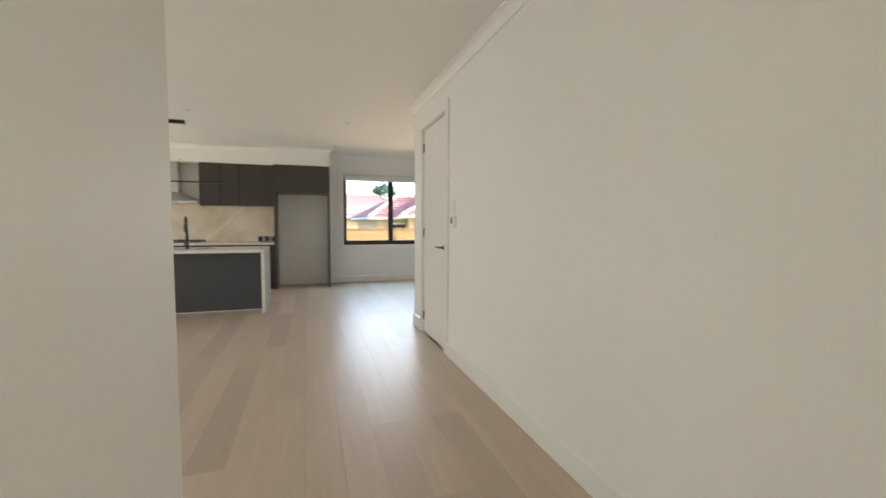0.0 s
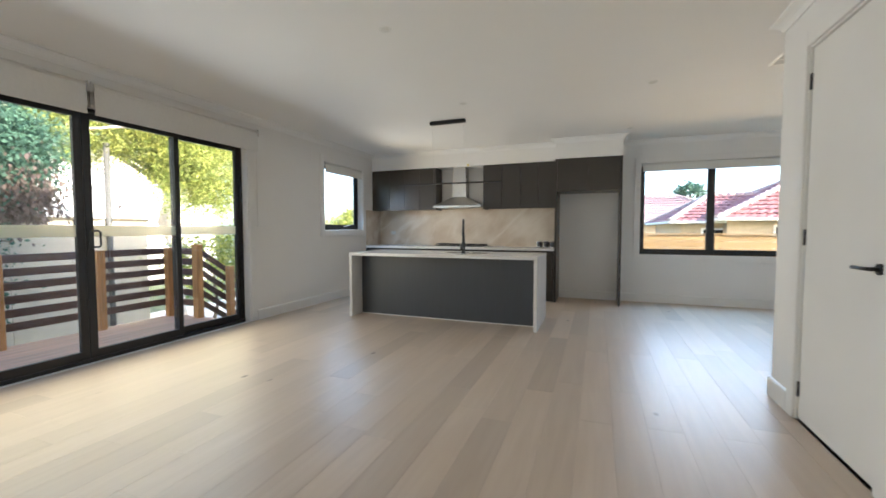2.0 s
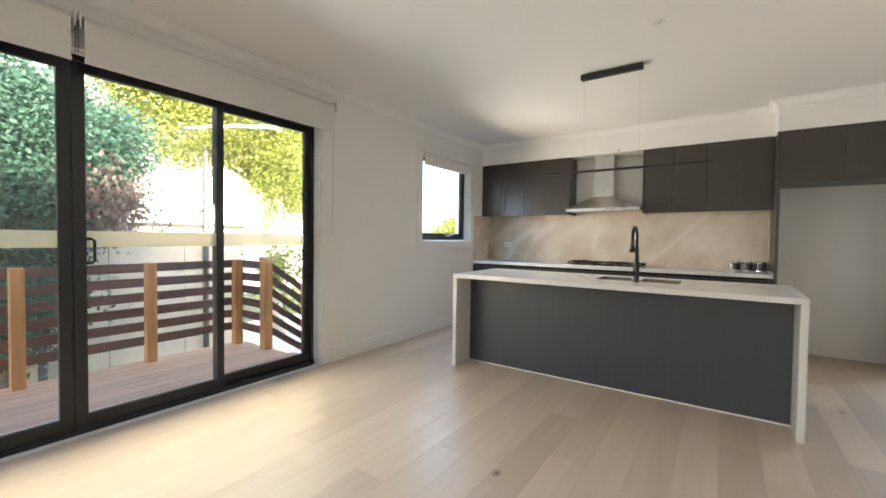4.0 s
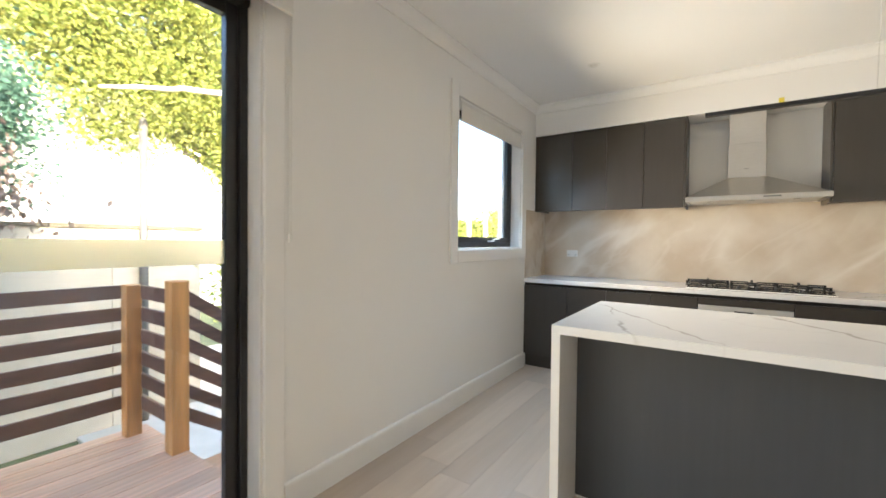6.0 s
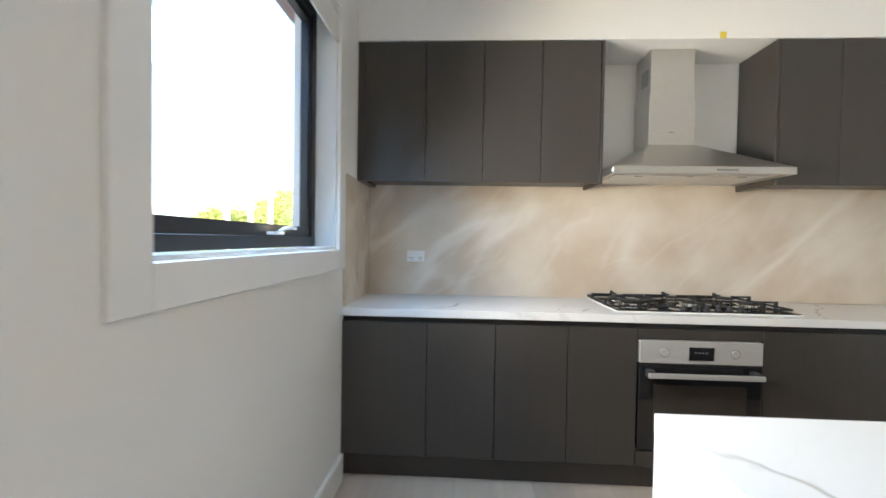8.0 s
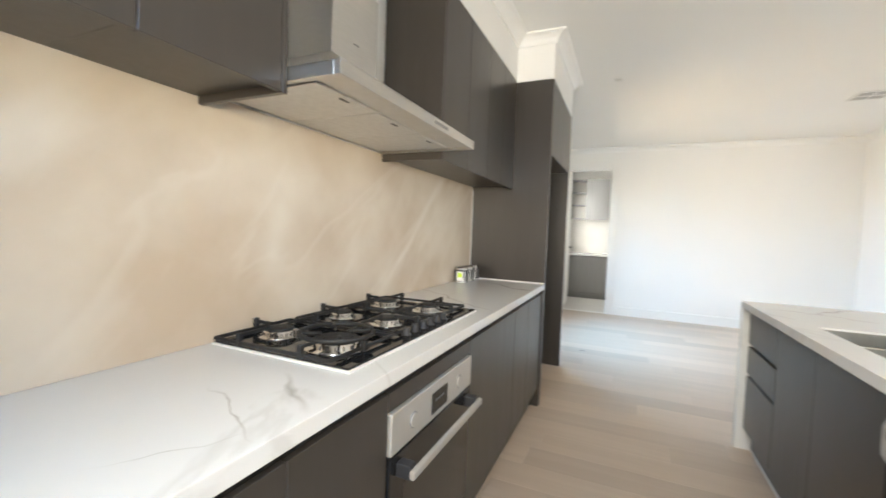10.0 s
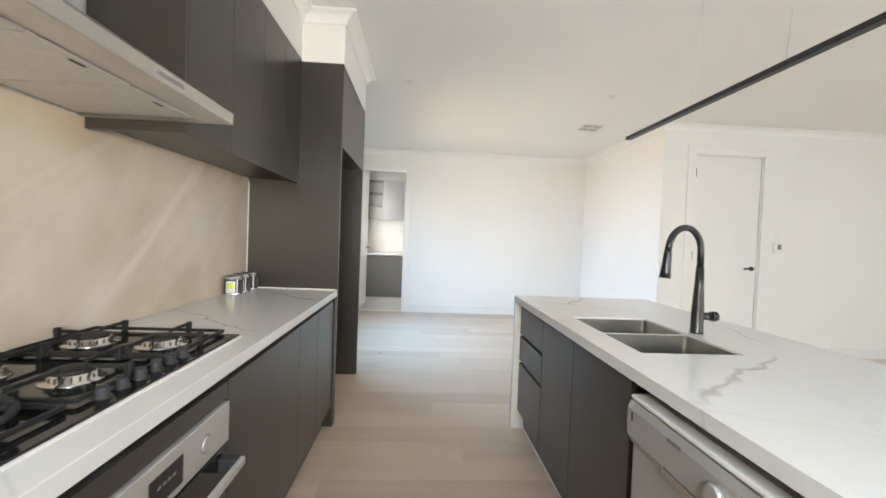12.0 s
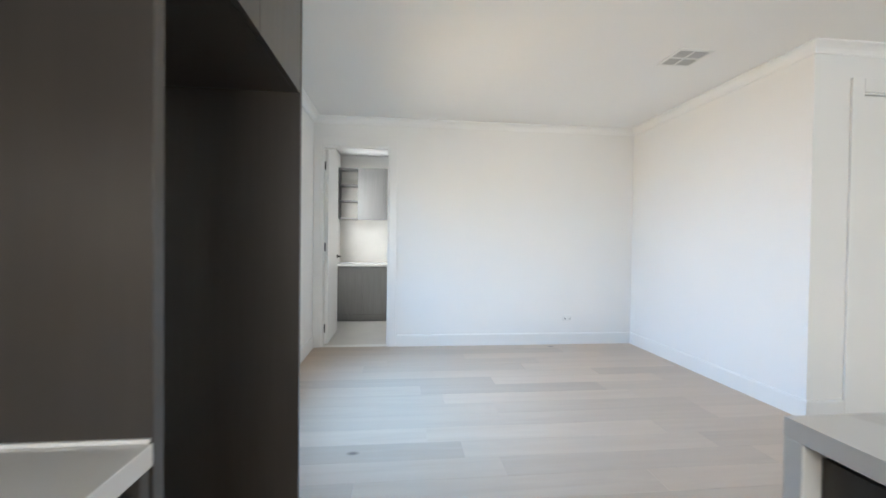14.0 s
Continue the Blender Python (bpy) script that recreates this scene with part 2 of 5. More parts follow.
def plank_wood(name, dark, light, grain_axis="Y", rough=0.3, knots=True, tone=0.16):
    """Brushed oak boards: each board its own tone and place in the grain, with a few dark knots."""
    m = bpy.data.materials.new(name)
    m.use_nodes = True
    nt = m.node_tree
    L = nt.links.new
    b = nt.nodes["Principled BSDF"]
    b.inputs["Roughness"].default_value = rough
    tc = nt.nodes.new("ShaderNodeTexCoord")
    oi = nt.nodes.new("ShaderNodeObjectInfo")
    off = nt.nodes.new("ShaderNodeVectorMath")
    off.operation = "SCALE"
    off.inputs["Scale"].default_value = 37.0
    cmb = nt.nodes.new("ShaderNodeCombineXYZ")
    for k in range(3):
        L(oi.outputs["Random"], cmb.inputs[k])
    L(cmb.outputs[0], off.inputs[0])
    add = nt.nodes.new("ShaderNodeVectorMath")
    L(tc.outputs["Object"], add.inputs[0])
    L(off.outputs[0], add.inputs[1])
    mp = nt.nodes.new("ShaderNodeMapping")
    mp.inputs["Scale"].default_value = {"Y": (9, 0.7, 1), "X": (0.9, 16, 1)}[grain_axis]
    L(add.outputs[0], mp.inputs[0])
    nz = nt.nodes.new("ShaderNodeTexNoise")
    nz.inputs["Scale"].default_value, nz.inputs["Detail"].default_value = 1.6, 8
    nz.inputs["Distortion"].default_value = 0.8
    L(mp.outputs[0], nz.inputs["Vector"])
    mix = nt.nodes.new("ShaderNodeMix")
    mix.data_type = "RGBA"
    mix.inputs["A"].default_value, mix.inputs["B"].default_value = (*dark, 1), (*light, 1)
    rg = nt.nodes.new("ShaderNodeMapRange")
    rg.inputs[1].default_value, rg.inputs[2].default_value = 0.25, 0.7
    L(nz.outputs["Fac"], rg.inputs[0])
    L(rg.outputs[0], mix.inputs["Factor"])
    col = mix.outputs["Result"]
    hsv = nt.nodes.new("ShaderNodeHueSaturation")
    tr = nt.nodes.new("ShaderNodeMapRange")
    tr.inputs[3].default_value, tr.inputs[4].default_value = 1 - 2 * tone, 1 + 0.4 * tone
    skew = nt.nodes.new("ShaderNodeMath")
    skew.operation = "POWER"
    skew.inputs[1].default_value = 0.45
    L(oi.outputs["Random"], skew.inputs[0])
    L(skew.outputs[0], tr.inputs[0])
    L(tr.outputs[0], hsv.inputs["Value"])
    L(col, hsv.inputs["Color"])
    col = hsv.outputs[0]
    if knots:
        vo = nt.nodes.new("ShaderNodeTexVoronoi")
        vo.inputs["Scale"].default_value = 1.35
        km = nt.nodes.new("ShaderNodeMapping")
        km.inputs["Scale"].default_value = (1.3, 0.8, 0.0)
        L(add.outputs[0], km.inputs[0])
        L(km.outputs[0], vo.inputs["Vector"])
        kr = nt.nodes.new("ShaderNodeMapRange")
        kr.inputs[1].default_value, kr.inputs[2].default_value = 0.020, 0.050
        kr.inputs[3].default_value, kr.inputs[4].default_value = 0.75, 0.0
        L(vo.outputs["Distance"], kr.inputs[0])
        kx = nt.nodes.new("ShaderNodeMix")
        kx.data_type = "RGBA"
        kx.inputs["B"].default_value = (0.06, 0.04, 0.03, 1)
        L(kr.outputs[0], kx.inputs["Factor"])
        L(col, kx.inputs["A"])
        col = kx.outputs["Result"]
    L(col, b.inputs["Base Color"])
    rr = nt.nodes.new("ShaderNodeMapRange")
    rr.inputs[3].default_value, rr.inputs[4].default_value = rough - 0.05, rough + 0.1
    L(nz.outputs["Fac"], rr.inputs[0])
    L(rr.outputs[0], b.inputs["Roughness"])
    bu = nt.nodes.new("ShaderNodeBump")
    bu.inputs["Strength"].default_value, bu.inputs["Distance"].default_value = 0.12, 0.001
    L(nz.outputs["Fac"], bu.inputs["Height"])
    L(bu.outputs[0], b.inputs["Normal"])
    return m


def leaf_material(name, color, tip, through_light=0.4):
    m = bpy.data.materials.new(name)
    m.use_nodes = True
    nt = m.node_tree
    L = nt.links.new
    b = nt.nodes["Principled BSDF"]
    ge = nt.nodes.new("ShaderNodeNewGeometry")
    mix = nt.nodes.new("ShaderNodeMix")
    mix.data_type = "RGBA"
    mix.inputs["A"].default_value, mix.inputs["B"].default_value = (*color, 1), (*tip, 1)
    L(ge.outputs["Random Per Island"], mix.inputs["Factor"])
    L(mix.outputs["Result"], b.inputs["Base Color"])
    b.inputs["Roughness"].default_value = 0.65
    b.inputs["Specular IOR Level"].default_value = 0.25
    tl = nt.nodes.new("ShaderNodeBsdfTranslucent")
    L(mix.outputs["Result"], tl.inputs["Color"])
    sh = nt.nodes.new("ShaderNodeMixShader")
    sh.inputs[0].default_value = through_light
    L(b.outputs[0], sh.inputs[1])
    L(tl.outputs[0], sh.inputs[2])
    L(sh.outputs[0], nt.nodes["Material Output"].inputs["Surface"])
    return m


def glass_material(name, tint=(1, 1, 1), rough=0.0, ior=1.45):
    m = bpy.data.materials.new(name)
    m.use_nodes = True
    b = m.node_tree.nodes["Principled BSDF"]
    b.inputs["Base Color"].default_value = (*tint, 1)
    b.inputs["Transmission Weight"].default_value = 1.0
    b.inputs["Roughness"].default_value = rough
    b.inputs["IOR"].default_value = ior
    return m


def film_material(name, color):
    """Frosted film: part scatters the daylight, part lets a blurred view through."""
    m = glass_material(name, color, 0.5, 1.08)
    nt = m.node_tree
    tl = nt.nodes.new("ShaderNodeBsdfTranslucent")
    tl.inputs["Color"].default_value = (*color, 1)
    sh = nt.nodes.new("ShaderNodeMixShader")
    sh.inputs[0].default_value = 0.6
    nt.links.new(nt.nodes["Principled BSDF"].outputs[0], sh.inputs[1])
    nt.links.new(tl.outputs[0], sh.inputs[2])
    nt.links.new(sh.outputs[0], nt.nodes["Material Output"].inputs["Surface"])
    return m


PAINT = material("wall_paint", (0.83, 0.82, 0.80), 0.6, noise_scale=1.3, noise_amount=0.012, bump=0.06, bump_scale=220)
CEILING_PAINT = material("ceiling_paint", (0.85, 0.845, 0.83), 0.75, noise_scale=1.1, noise_amount=0.01, bump=0.05, bump_scale=180)
TRIM = material("trim_gloss", (0.82, 0.81, 0.79), 0.28, noise_scale=3, noise_amount=0.012, bump=0.02, bump_scale=60)
OAK = plank_wood("oak_boards", (0.515, 0.412, 0.315), (0.58, 0.476, 0.374), "Y", 0.36, tone=0.11)
LAMINATE = material("charcoal_laminate", (0.047, 0.041, 0.0355), 0.32, spec=0.5, noise_scale=3.0, noise_amount=0.05, bump=0.05,
                    bump_scale=60, stretch=(14, 14, 0.8), rough_var=0.06)
# same charcoal laminate; the blue of sky light is put into its colour
LAMINATE_SKYLIT = material("skylit_charcoal_laminate", (0.054, 0.060, 0.072), 0.40, spec=0.5, noise_scale=3.0, noise_amount=0.045, bump=0.05,
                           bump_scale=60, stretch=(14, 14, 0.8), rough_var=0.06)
GREY_LAMINATE = material("grey_laminate", (0.19, 0.185, 0.18), 0.4, noise_scale=3.0, noise_amount=0.08, bump=0.05, bump_scale=60, stretch=(14, 14, 0.8))
GAP = material("shadow_gap", (0.012, 0.012, 0.012), 0.6, noise_scale=8, noise_amount=0.1)
STONE = veined("white_veined_stone", (0.75, 0.742, 0.73), (0.70, 0.692, 0.68), (0.40, 0.37, 0.34), 1.15, (20, 15, 62), 0.17,
               width=0.014, seed=2.2, strength=0.22,
               lines=((2.86, 0.02, 2.38, -0.60, 0.007), (3.46, -0.20, 3.16, -0.62, 0.017), (0.64, -0.28, 0.47, -0.60, 0.012), (1.20, -0.30, 1.10, -0.60, 0.005),
                      (1.36, -0.38, 1.22, -0.60, 0.018), (0.92, -0.42, 1.12, -0.54, 0.002),
                      (1.02, -1.93, 1.44, -2.38, 0.009), (1.38, -2.32, 1.66, -2.74, 0.009), (1.13, -2.02, 1.22, -2.28, 0.008), (1.22, -2.40, 1.40, -2.74, 0.012),
                      (3.40, -1.86, 3.20, -2.28, 0.011), (3.26, -1.98, 3.64, -2.34, 0.010), (2.20, -2.28, 1.82, -1.78, 0.016), (2.30, -2.42, 1.96, -1.98, 0.010),
                      (2.80, -2.60, 2.40, -2.50, 0.010)))
SPLASH = veined("taupe_marble", (0.54, 0.44, 0.33), (0.70, 0.625, 0.52), (0.82, 0.775, 0.70), 1.5, (0, 43, 0), 0.26,
                width=0.075, cloud=0.32, seed=7.4, strength=0.55, broad=True)
STEEL = material("brushed_steel", (0.60, 0.59, 0.57), 0.30, 1.0, noise_scale=20, noise_amount=0.05, stretch=(1, 1, 25), bump=0.03, bump_scale=90)
SATIN_STEEL = material("satin_panel_steel", (0.60, 0.585, 0.56), 0.45, 0.6, noise_scale=20, noise_amount=0.04, stretch=(25, 1, 1), bump=0.03, bump_scale=90)
SINK_STEEL = material("satin_sink_steel", (0.29, 0.28, 0.26), 0.38, 1.0, noise_scale=25, noise_amount=0.06, bump=0.03, bump_scale=120)
FILTER_STEEL = material("filter_steel", (0.66, 0.65, 0.63), 0.42, 0.7, noise_scale=40, noise_amount=0.06, bump=0.05, bump_scale=300)
EDGE_STEEL = material("bright_edge_steel", (0.80, 0.79, 0.77), 0.35, 0.3, noise_scale=30, noise_amount=0.03)
SILVER = material("silver_paint", (0.50, 0.49, 0.47), 0.38, 0.5, noise_scale=10, noise_amount=0.03)
CHROME = material("polished_steel", (0.72, 0.71, 0.70), 0.14, 1.0, noise_scale=14, noise_amount=0.06)
BLACK = material("black_powdercoat", (0.016, 0.016, 0.018), 0.38, noise_scale=30, noise_amount=0.15, bump=0.03, bump_scale=300)
GUNMETAL = material("gunmetal_tap", (0.055, 0.055, 0.06), 0.32, 0.8, noise_scale=20, noise_amount=0.1)
IRON = material("cast_iron", (0.012, 0.012, 0.013), 0.6, noise_scale=60, noise_amount=0.3, bump=0.25, bump_scale=400)
BLACK_GLASS = material("black_glass", (0.012, 0.012, 0.013), 0.06, noise_scale=6, noise_amount=0.1)
OVEN_GLASS = material("oven_glass", (0.035, 0.030, 0.025), 0.07, noise_scale=6, noise_amount=0.15)
CAP_TIMBER = material("brown_fence_cap", (0.11, 0.085, 0.045), 0.7, noise_scale=3, noise_amount=0.2)
GLASS = glass_material("clear_glass")
FILM = film_material("frosted_safety_film", (1.0, 0.92, 0.72))
BLIND = material("white_blind_fabric", (0.74, 0.73, 0.70), 0.8, noise_scale=40, noise_amount=0.02, bump=0.1, bump_scale=700)
PLASTIC = material("white_plastic", (0.80, 0.80, 0.78), 0.35, noise_scale=12, noise_amount=0.01)
GREY_PLASTIC = material("grey_plastic", (0.20, 0.20, 0.20), 0.4, noise_scale=12, noise_amount=0.03)
DARK_PLASTIC = material("dark_plastic", (0.03, 0.03, 0.033), 0.35, noise_scale=12, noise_amount=0.1)
VENT_PAINT = material("vent_paint", (0.55, 0.55, 0.55), 0.5, noise_scale=12, noise_amount=0.03)
TIN = material("tin_plate", (0.62, 0.62, 0.63), 0.22, 1.0, noise_scale=30, noise_amount=0.08)
TIN_LABEL = material("dark_tin_label", (0.035, 0.035, 0.042), 0.4, noise_scale=20, noise_amount=0.2)
WHITE_LABEL = material("white_paper_label", (0.78, 0.78, 0.76), 0.5, noise_scale=20, noise_amount=0.02)
LIME = material("lime_label", (0.62, 0.80, 0.04), 0.5, noise_scale=20, noise_amount=0.04)
POST_TIMBER = material("treated_pine", (0.56, 0.27, 0.085), 0.7, noise_scale=2.0, noise_amount=0.25, bump=0.2, bump_scale=30, stretch=(10, 10, 1))
RAIL_TIMBER = material("dark_stained_rail", (0.13, 0.068, 0.050), 0.6, noise_scale=2.0, noise_amount=0.3, bump=0.2, bump_scale=30, stretch=(8, 1, 14))
DECK_TIMBER = material("merbau_decking", (0.62, 0.37, 0.235), 0.6, noise_scale=1.6, noise_amount=0.2, bump=0.2, bump_scale=30, random_tone=0.14, stretch=(14, 1, 1))
FENCE_CREAM = material("cream_fence", (0.54, 0.465, 0.34), 0.75, noise_scale=3, noise_amount=0.1, bump=0.1, bump_scale=25)
FENCE_PINE = material("pine_paling", (0.33, 0.21, 0.085), 0.8, noise_scale=2, noise_amount=0.2, bump=0.2, bump_scale=20, random_tone=0.12, stretch=(1, 8, 8))
RENDER = material("white_render", (0.78, 0.74, 0.66), 0.85, noise_scale=1.2, noise_amount=0.05, bump=0.2, bump_scale=60)
CREAM_BRICK = material("cream_brickwork", (0.50, 0.37, 0.22), 0.85, noise_scale=6, noise_amount=0.15, bump=0.2, bump_scale=40)
ROOF_TILE = material("terracotta_tile", (0.30, 0.115, 0.10), 0.6, noise_scale=4, noise_amount=0.25, random_tone=0.15, bump=0.2, bump_scale=30)
RIDGE_TILE = material("pale_ridge_cap", (0.50, 0.36, 0.31), 0.6, noise_scale=5, noise_amount=0.2)
GREY_TILE = material("weathered_tile", (0.27, 0.17, 0.16), 0.7, noise_scale=5, noise_amount=0.25, random_tone=0.15)
GALV = material("galvanised_pole", (0.10, 0.092, 0.08), 0.6, 0.1, noise_scale=8, noise_amount=0.1)
BARK = material("bark", (0.16, 0.115, 0.08), 0.9, noise_scale=7, noise_amount=0.35, bump=0.6, bump_scale=25, stretch=(3, 3, 0.6))
PALE_BARK = material("pale_bark", (0.46, 0.40, 0.33), 0.85, noise_scale=6, noise_amount=0.2, bump=0.4, bump_scale=25, stretch=(3, 3, 0.6))
YELLOW = material("yellow_tape", (0.75, 0.60, 0.06), 0.5, noise_scale=20, noise_amount=0.04)
GRASS = material("garden_soil_grass", (0.085, 0.10, 0.035), 0.9, noise_scale=1.7, noise_amount=0.4, bump=0.5, bump_scale=30)
LEAF_BLUE = leaf_material("blue_green_leaf", (0.050, 0.108, 0.070), (0.11, 0.195, 0.125))
LEAF_LIME = leaf_material("yellow_green_leaf", (0.14, 0.20, 0.035), (0.46, 0.45, 0.11))
LEAF_DRY = leaf_material("dry_frond", (0.15, 0.105, 0.085), (0.27, 0.20, 0.16))
# pale colour that stands for sunlit ground past the deck steps
SUNLIT_GROUND = material("pale_sunlit_ground", (0.56, 0.52, 0.45), 0.85, noise_scale=2.5, noise_amount=0.10, bump=0.3, bump_scale=50)
TILE = material("pale_floor_tile", (0.62, 0.60, 0.56), 0.3, noise_scale=3, noise_amount=0.05)

# ---- the shell ----
H = 2.70
XD, XF = 5.515, 7.775      # hall wall, far wall
DOOR_H = 2.37


def wall(name, axis, lo, hi, a0, a1, z0, z1, holes=(), label="white painted plaster wall", mat=None):
    """A wall along x or y: lo..hi across it, a0..a1 along it; holes are rows of start, end, sill, head."""
    bm = bmesh.new()

    def piece(s, e, zz0, zz1):
        if e - s > 1e-4 and zz1 - zz0 > 1e-4:
            box(bm, *((s, e, lo, hi) if axis == "x" else (lo, hi, s, e)), zz0, zz1)
    at = a0
    for s, e, sill, head in sorted(holes):
        piece(at, s, z0, z1)
        piece(s, e, z0, sill)
        piece(s, e, head, z1)
        at = e
    piece(at, a1, z0, z1)
    return solid(name, bm, mat or PAINT, label, "wall", kind="structure")


SD = (-7.06, -3.47, 0.0, 2.34)
W1 = (-1.895, -0.70, 1.205, 2.36)
W2 = (4.94, 7.03, 0.79, 2.33)
LD = (-0.88, -0.09, 0.0, DOOR_H)
HD = (-5.165, -4.33, 0.0, DOOR_H)
W3 = (8.92, 9.32, 1.15, 2.25)
wall("wall_west", "y", -0.22, 0.0, -7.73, 0.22, -0.1, H, [SD, W1], "white painted plaster wall with a glazed sliding door")
wall("wall_north", "x", 0.0, 0.22, 0.0, 10.05, -0.1, H, [W2, W3], "white painted plaster wall behind the kitchen")
wall("wall_east", "y", XF, XF + 0.11, -4.05, 0.0, -0.1, H, [LD], "white painted plaster wall with a laundry doorway")
wall("wall_nook", "x", -4.05, -3.94, XD + 0.11, XF, -0.1, H, label="white painted plaster wall of the dining nook")
wall("wall_hall_east", "y", XD, XD + 0.11, -11.0, -3.94, -0.1, H, [HD], "white painted plaster hall wall with a closed door")
wall("wall_south", "x", -7.73, -7.62, 0.0, 3.875, -0.1, H)
wall("wall_hall_west", "y", 3.765, 3.875, -11.0, -7.73, -0.1, H)
# unseen entry window, added to let warm light into the hall
W4 = (4.20, 5.04, 0.70, 2.34)
wall("wall_hall_end", "x", -11.11, -11.0, 3.765, XD + 0.11, -0.1, H, [W4])
wall("wall_laundry_east", "y", 9.93, 10.05, -2.4, 0.0, -0.1, H)
wall("wall_laundry_south", "x", -2.5, -2.4, XF + 0.11, 10.05, -0.1, H)
wall("wall_store_back", "y", 6.5, 6.6, -6.2, -4.05, -0.1, H)
wall("wall_store_south", "x", -6.3, -6.2, XD + 0.11, 6.6, -0.1, H)
solid("ceiling", boxes((-0.22, 10.05, -11.11, 0.22, H, H + 0.1)), CEILING_PAINT, "flat white plasterboard ceiling", "ceiling", kind="structure")
# unseen slab, added so the house keeps the sun off the deck
solid("roof", boxes((-0.65, 10.5, -11.5, 0.65, H + 0.12, H + 0.3)), GREY_TILE, "unseen flat roof slab with short eaves, added for its shade", "roof", kind="structure")
solid("floor_slab", boxes((-0.22, 10.05, -11.11, 0.22, -0.12, -0.016)), GAP, "dark underlay beneath the floorboards", "floor", kind="structure")
solid("floor_laundry", boxes((XF, 9.93, -2.4, 0.0, -0.016, -0.001)), TILE, "pale grey tiled laundry floor", "floor", kind="structure")

# kitchen bulkhead over the cupboards
solid("bulkhead", boxes((0, 3.62, -0.33, 0, 2.392, H), (3.62, 4.64, -0.60, 0, 2.38, H)), PAINT, "white plaster bulkhead above the kitchen cupboards", "bulkhead", kind="structure")

# cove cornice
COVE = [(0.0, H - 0.075), (0.012, H - 0.075), (0.016, H - 0.060), (0.026, H - 0.042), (0.042, H - 0.026), (0.060, H - 0.016), (0.075, H - 0.012), (0.075, H), (0.0, H)]
cv = bmesh.new()
# run from corner to corner; m0 and m1 say how far an end runs on with the cove (1 round an outer corner, -1 into an inner one)
for p0, p1, out, m0, m1 in (((0, -7.62), (0, -0.33), (1, 0), -1, -1), ((0, -0.33), (3.62, -0.33), (0, -1), -1, -1), ((3.62, -0.33), (3.62, -0.60), (-1, 0), -1, 1),
                            ((3.62, -0.60), (4.64, -0.60), (0, -1), 1, 1), ((4.64, -0.60), (4.64, 0), (1, 0), 1, -1), ((4.64, 0), (XF, 0), (0, -1), -1, -1),
                            ((XF, 0), (XF, -3.94), (-1, 0), -1, -1), ((XF, -3.94), (XD, -3.94), (0, 1), -1, 1), ((XD, -3.94), (XD, -11), (-1, 0), 1, -1),
                            ((0, -7.62), (3.875, -7.62), (0, 1), -1, 1), ((3.875, -7.62), (3.875, -11), (1, 0), 1, -1)):
    run = (Vector(p1) - Vector(p0)).normalized()
    rows = []
    for corner, m, way in ((p0, m0, -run), (p1, m1, run)):
        rows.append([cv.verts.new((*(Vector(corner) + Vector(out) * o + way * m * o), z)) for o, z in COVE])
    for k in range(len(COVE)):
        cv.faces.new((rows[0][k], rows[0][(k + 1) % len(COVE)], rows[1][(k + 1) % len(COVE)], rows[1][k]))
solid("cornice", cv, CEILING_PAINT, "white coved plaster cornice", "cornice", kind="structure")

# baseboards
BASE = [(0, 0), (0.018, 0), (0.018, 0.125), (0.014, 0.136), (0.006, 0.140), (0, 0.140)]
for p0, p1, out in (((0, -3.365), (0, -0.60), (1, 0)), ((3.66, -0.0), (4.62, 0.0), (0, -1)), ((4.64, 0), (XF, 0), (0, -1)),
                    ((XF, -3.94), (XF, -0.99), (-1, 0)), ((XF, -3.94), (XD - 0.018, -3.94), (0, 1)),
                    ((XD, -3.922), (XD, -4.225), (-1, 0)), ((XD, -5.27), (XD, -11), (-1, 0)), ((0, -7.62), (3.893, -7.62), (0, 1)),
                    ((3.875, -7.602), (3.875, -11), (1, 0)), ((0, -7.62), (0, -7.165), (1, 0))):
    b = bmesh.new()
    prism(b, BASE, p0, p1, out)
    solid("baseboard", b, TRIM, "white gloss timber baseboard", "baseboard", kind="structure")


def architrave(name, axis, face, out, a0, a1, z0, z1, width=0.10, thick=0.018, sill=False):
    """Trim round an opening in the plane of a wall: face is the wall's face, out the way the room lies."""
    bm = bmesh.new()
    lo, hi = sorted((face - out * 0.001, face + out * thick))

    def piece(s, e, zz0, zz1):
        box(bm, *((s, e, lo, hi) if axis == "x" else (lo, hi, s, e)), zz0, zz1)
    piece(a0 - width, a0, z0 - (width if sill else 0), z1 + width)
    piece(a1, a1 + width, z0 - (width if sill else 0), z1 + width)
    piece(a0, a1, z1, z1 + width)
    if sill:
        piece(a0, a1, z0 - width, z0)
    bmesh.ops.bevel(bm, geom=list(bm.edges), offset=0.003, segments=1, affect="EDGES")
    return solid(name, bm, TRIM, "white gloss timber architrave", "architrave", kind="structure")


def jamb(name, axis, lo, hi, a0, a1, z0, z1, sill=False, t=0.012):
    """Lining of an opening through a wall."""
    bm = bmesh.new()

    def piece(s, e, zz0, zz1):
        box(bm, *((s, e, lo, hi) if axis == "x" else (lo, hi, s, e)), zz0, zz1)
    piece(a0, a0 + t, z0, z1)
    piece(a1 - t, a1, z0, z1)
    piece(a0 + t, a1 - t, z1 - t, z1)
    if sill:
        piece(a0 + t, a1 - t, z0, z0 + t)
    return solid(name, bm, TRIM, "white gloss timber reveal", "reveal", kind="structure")


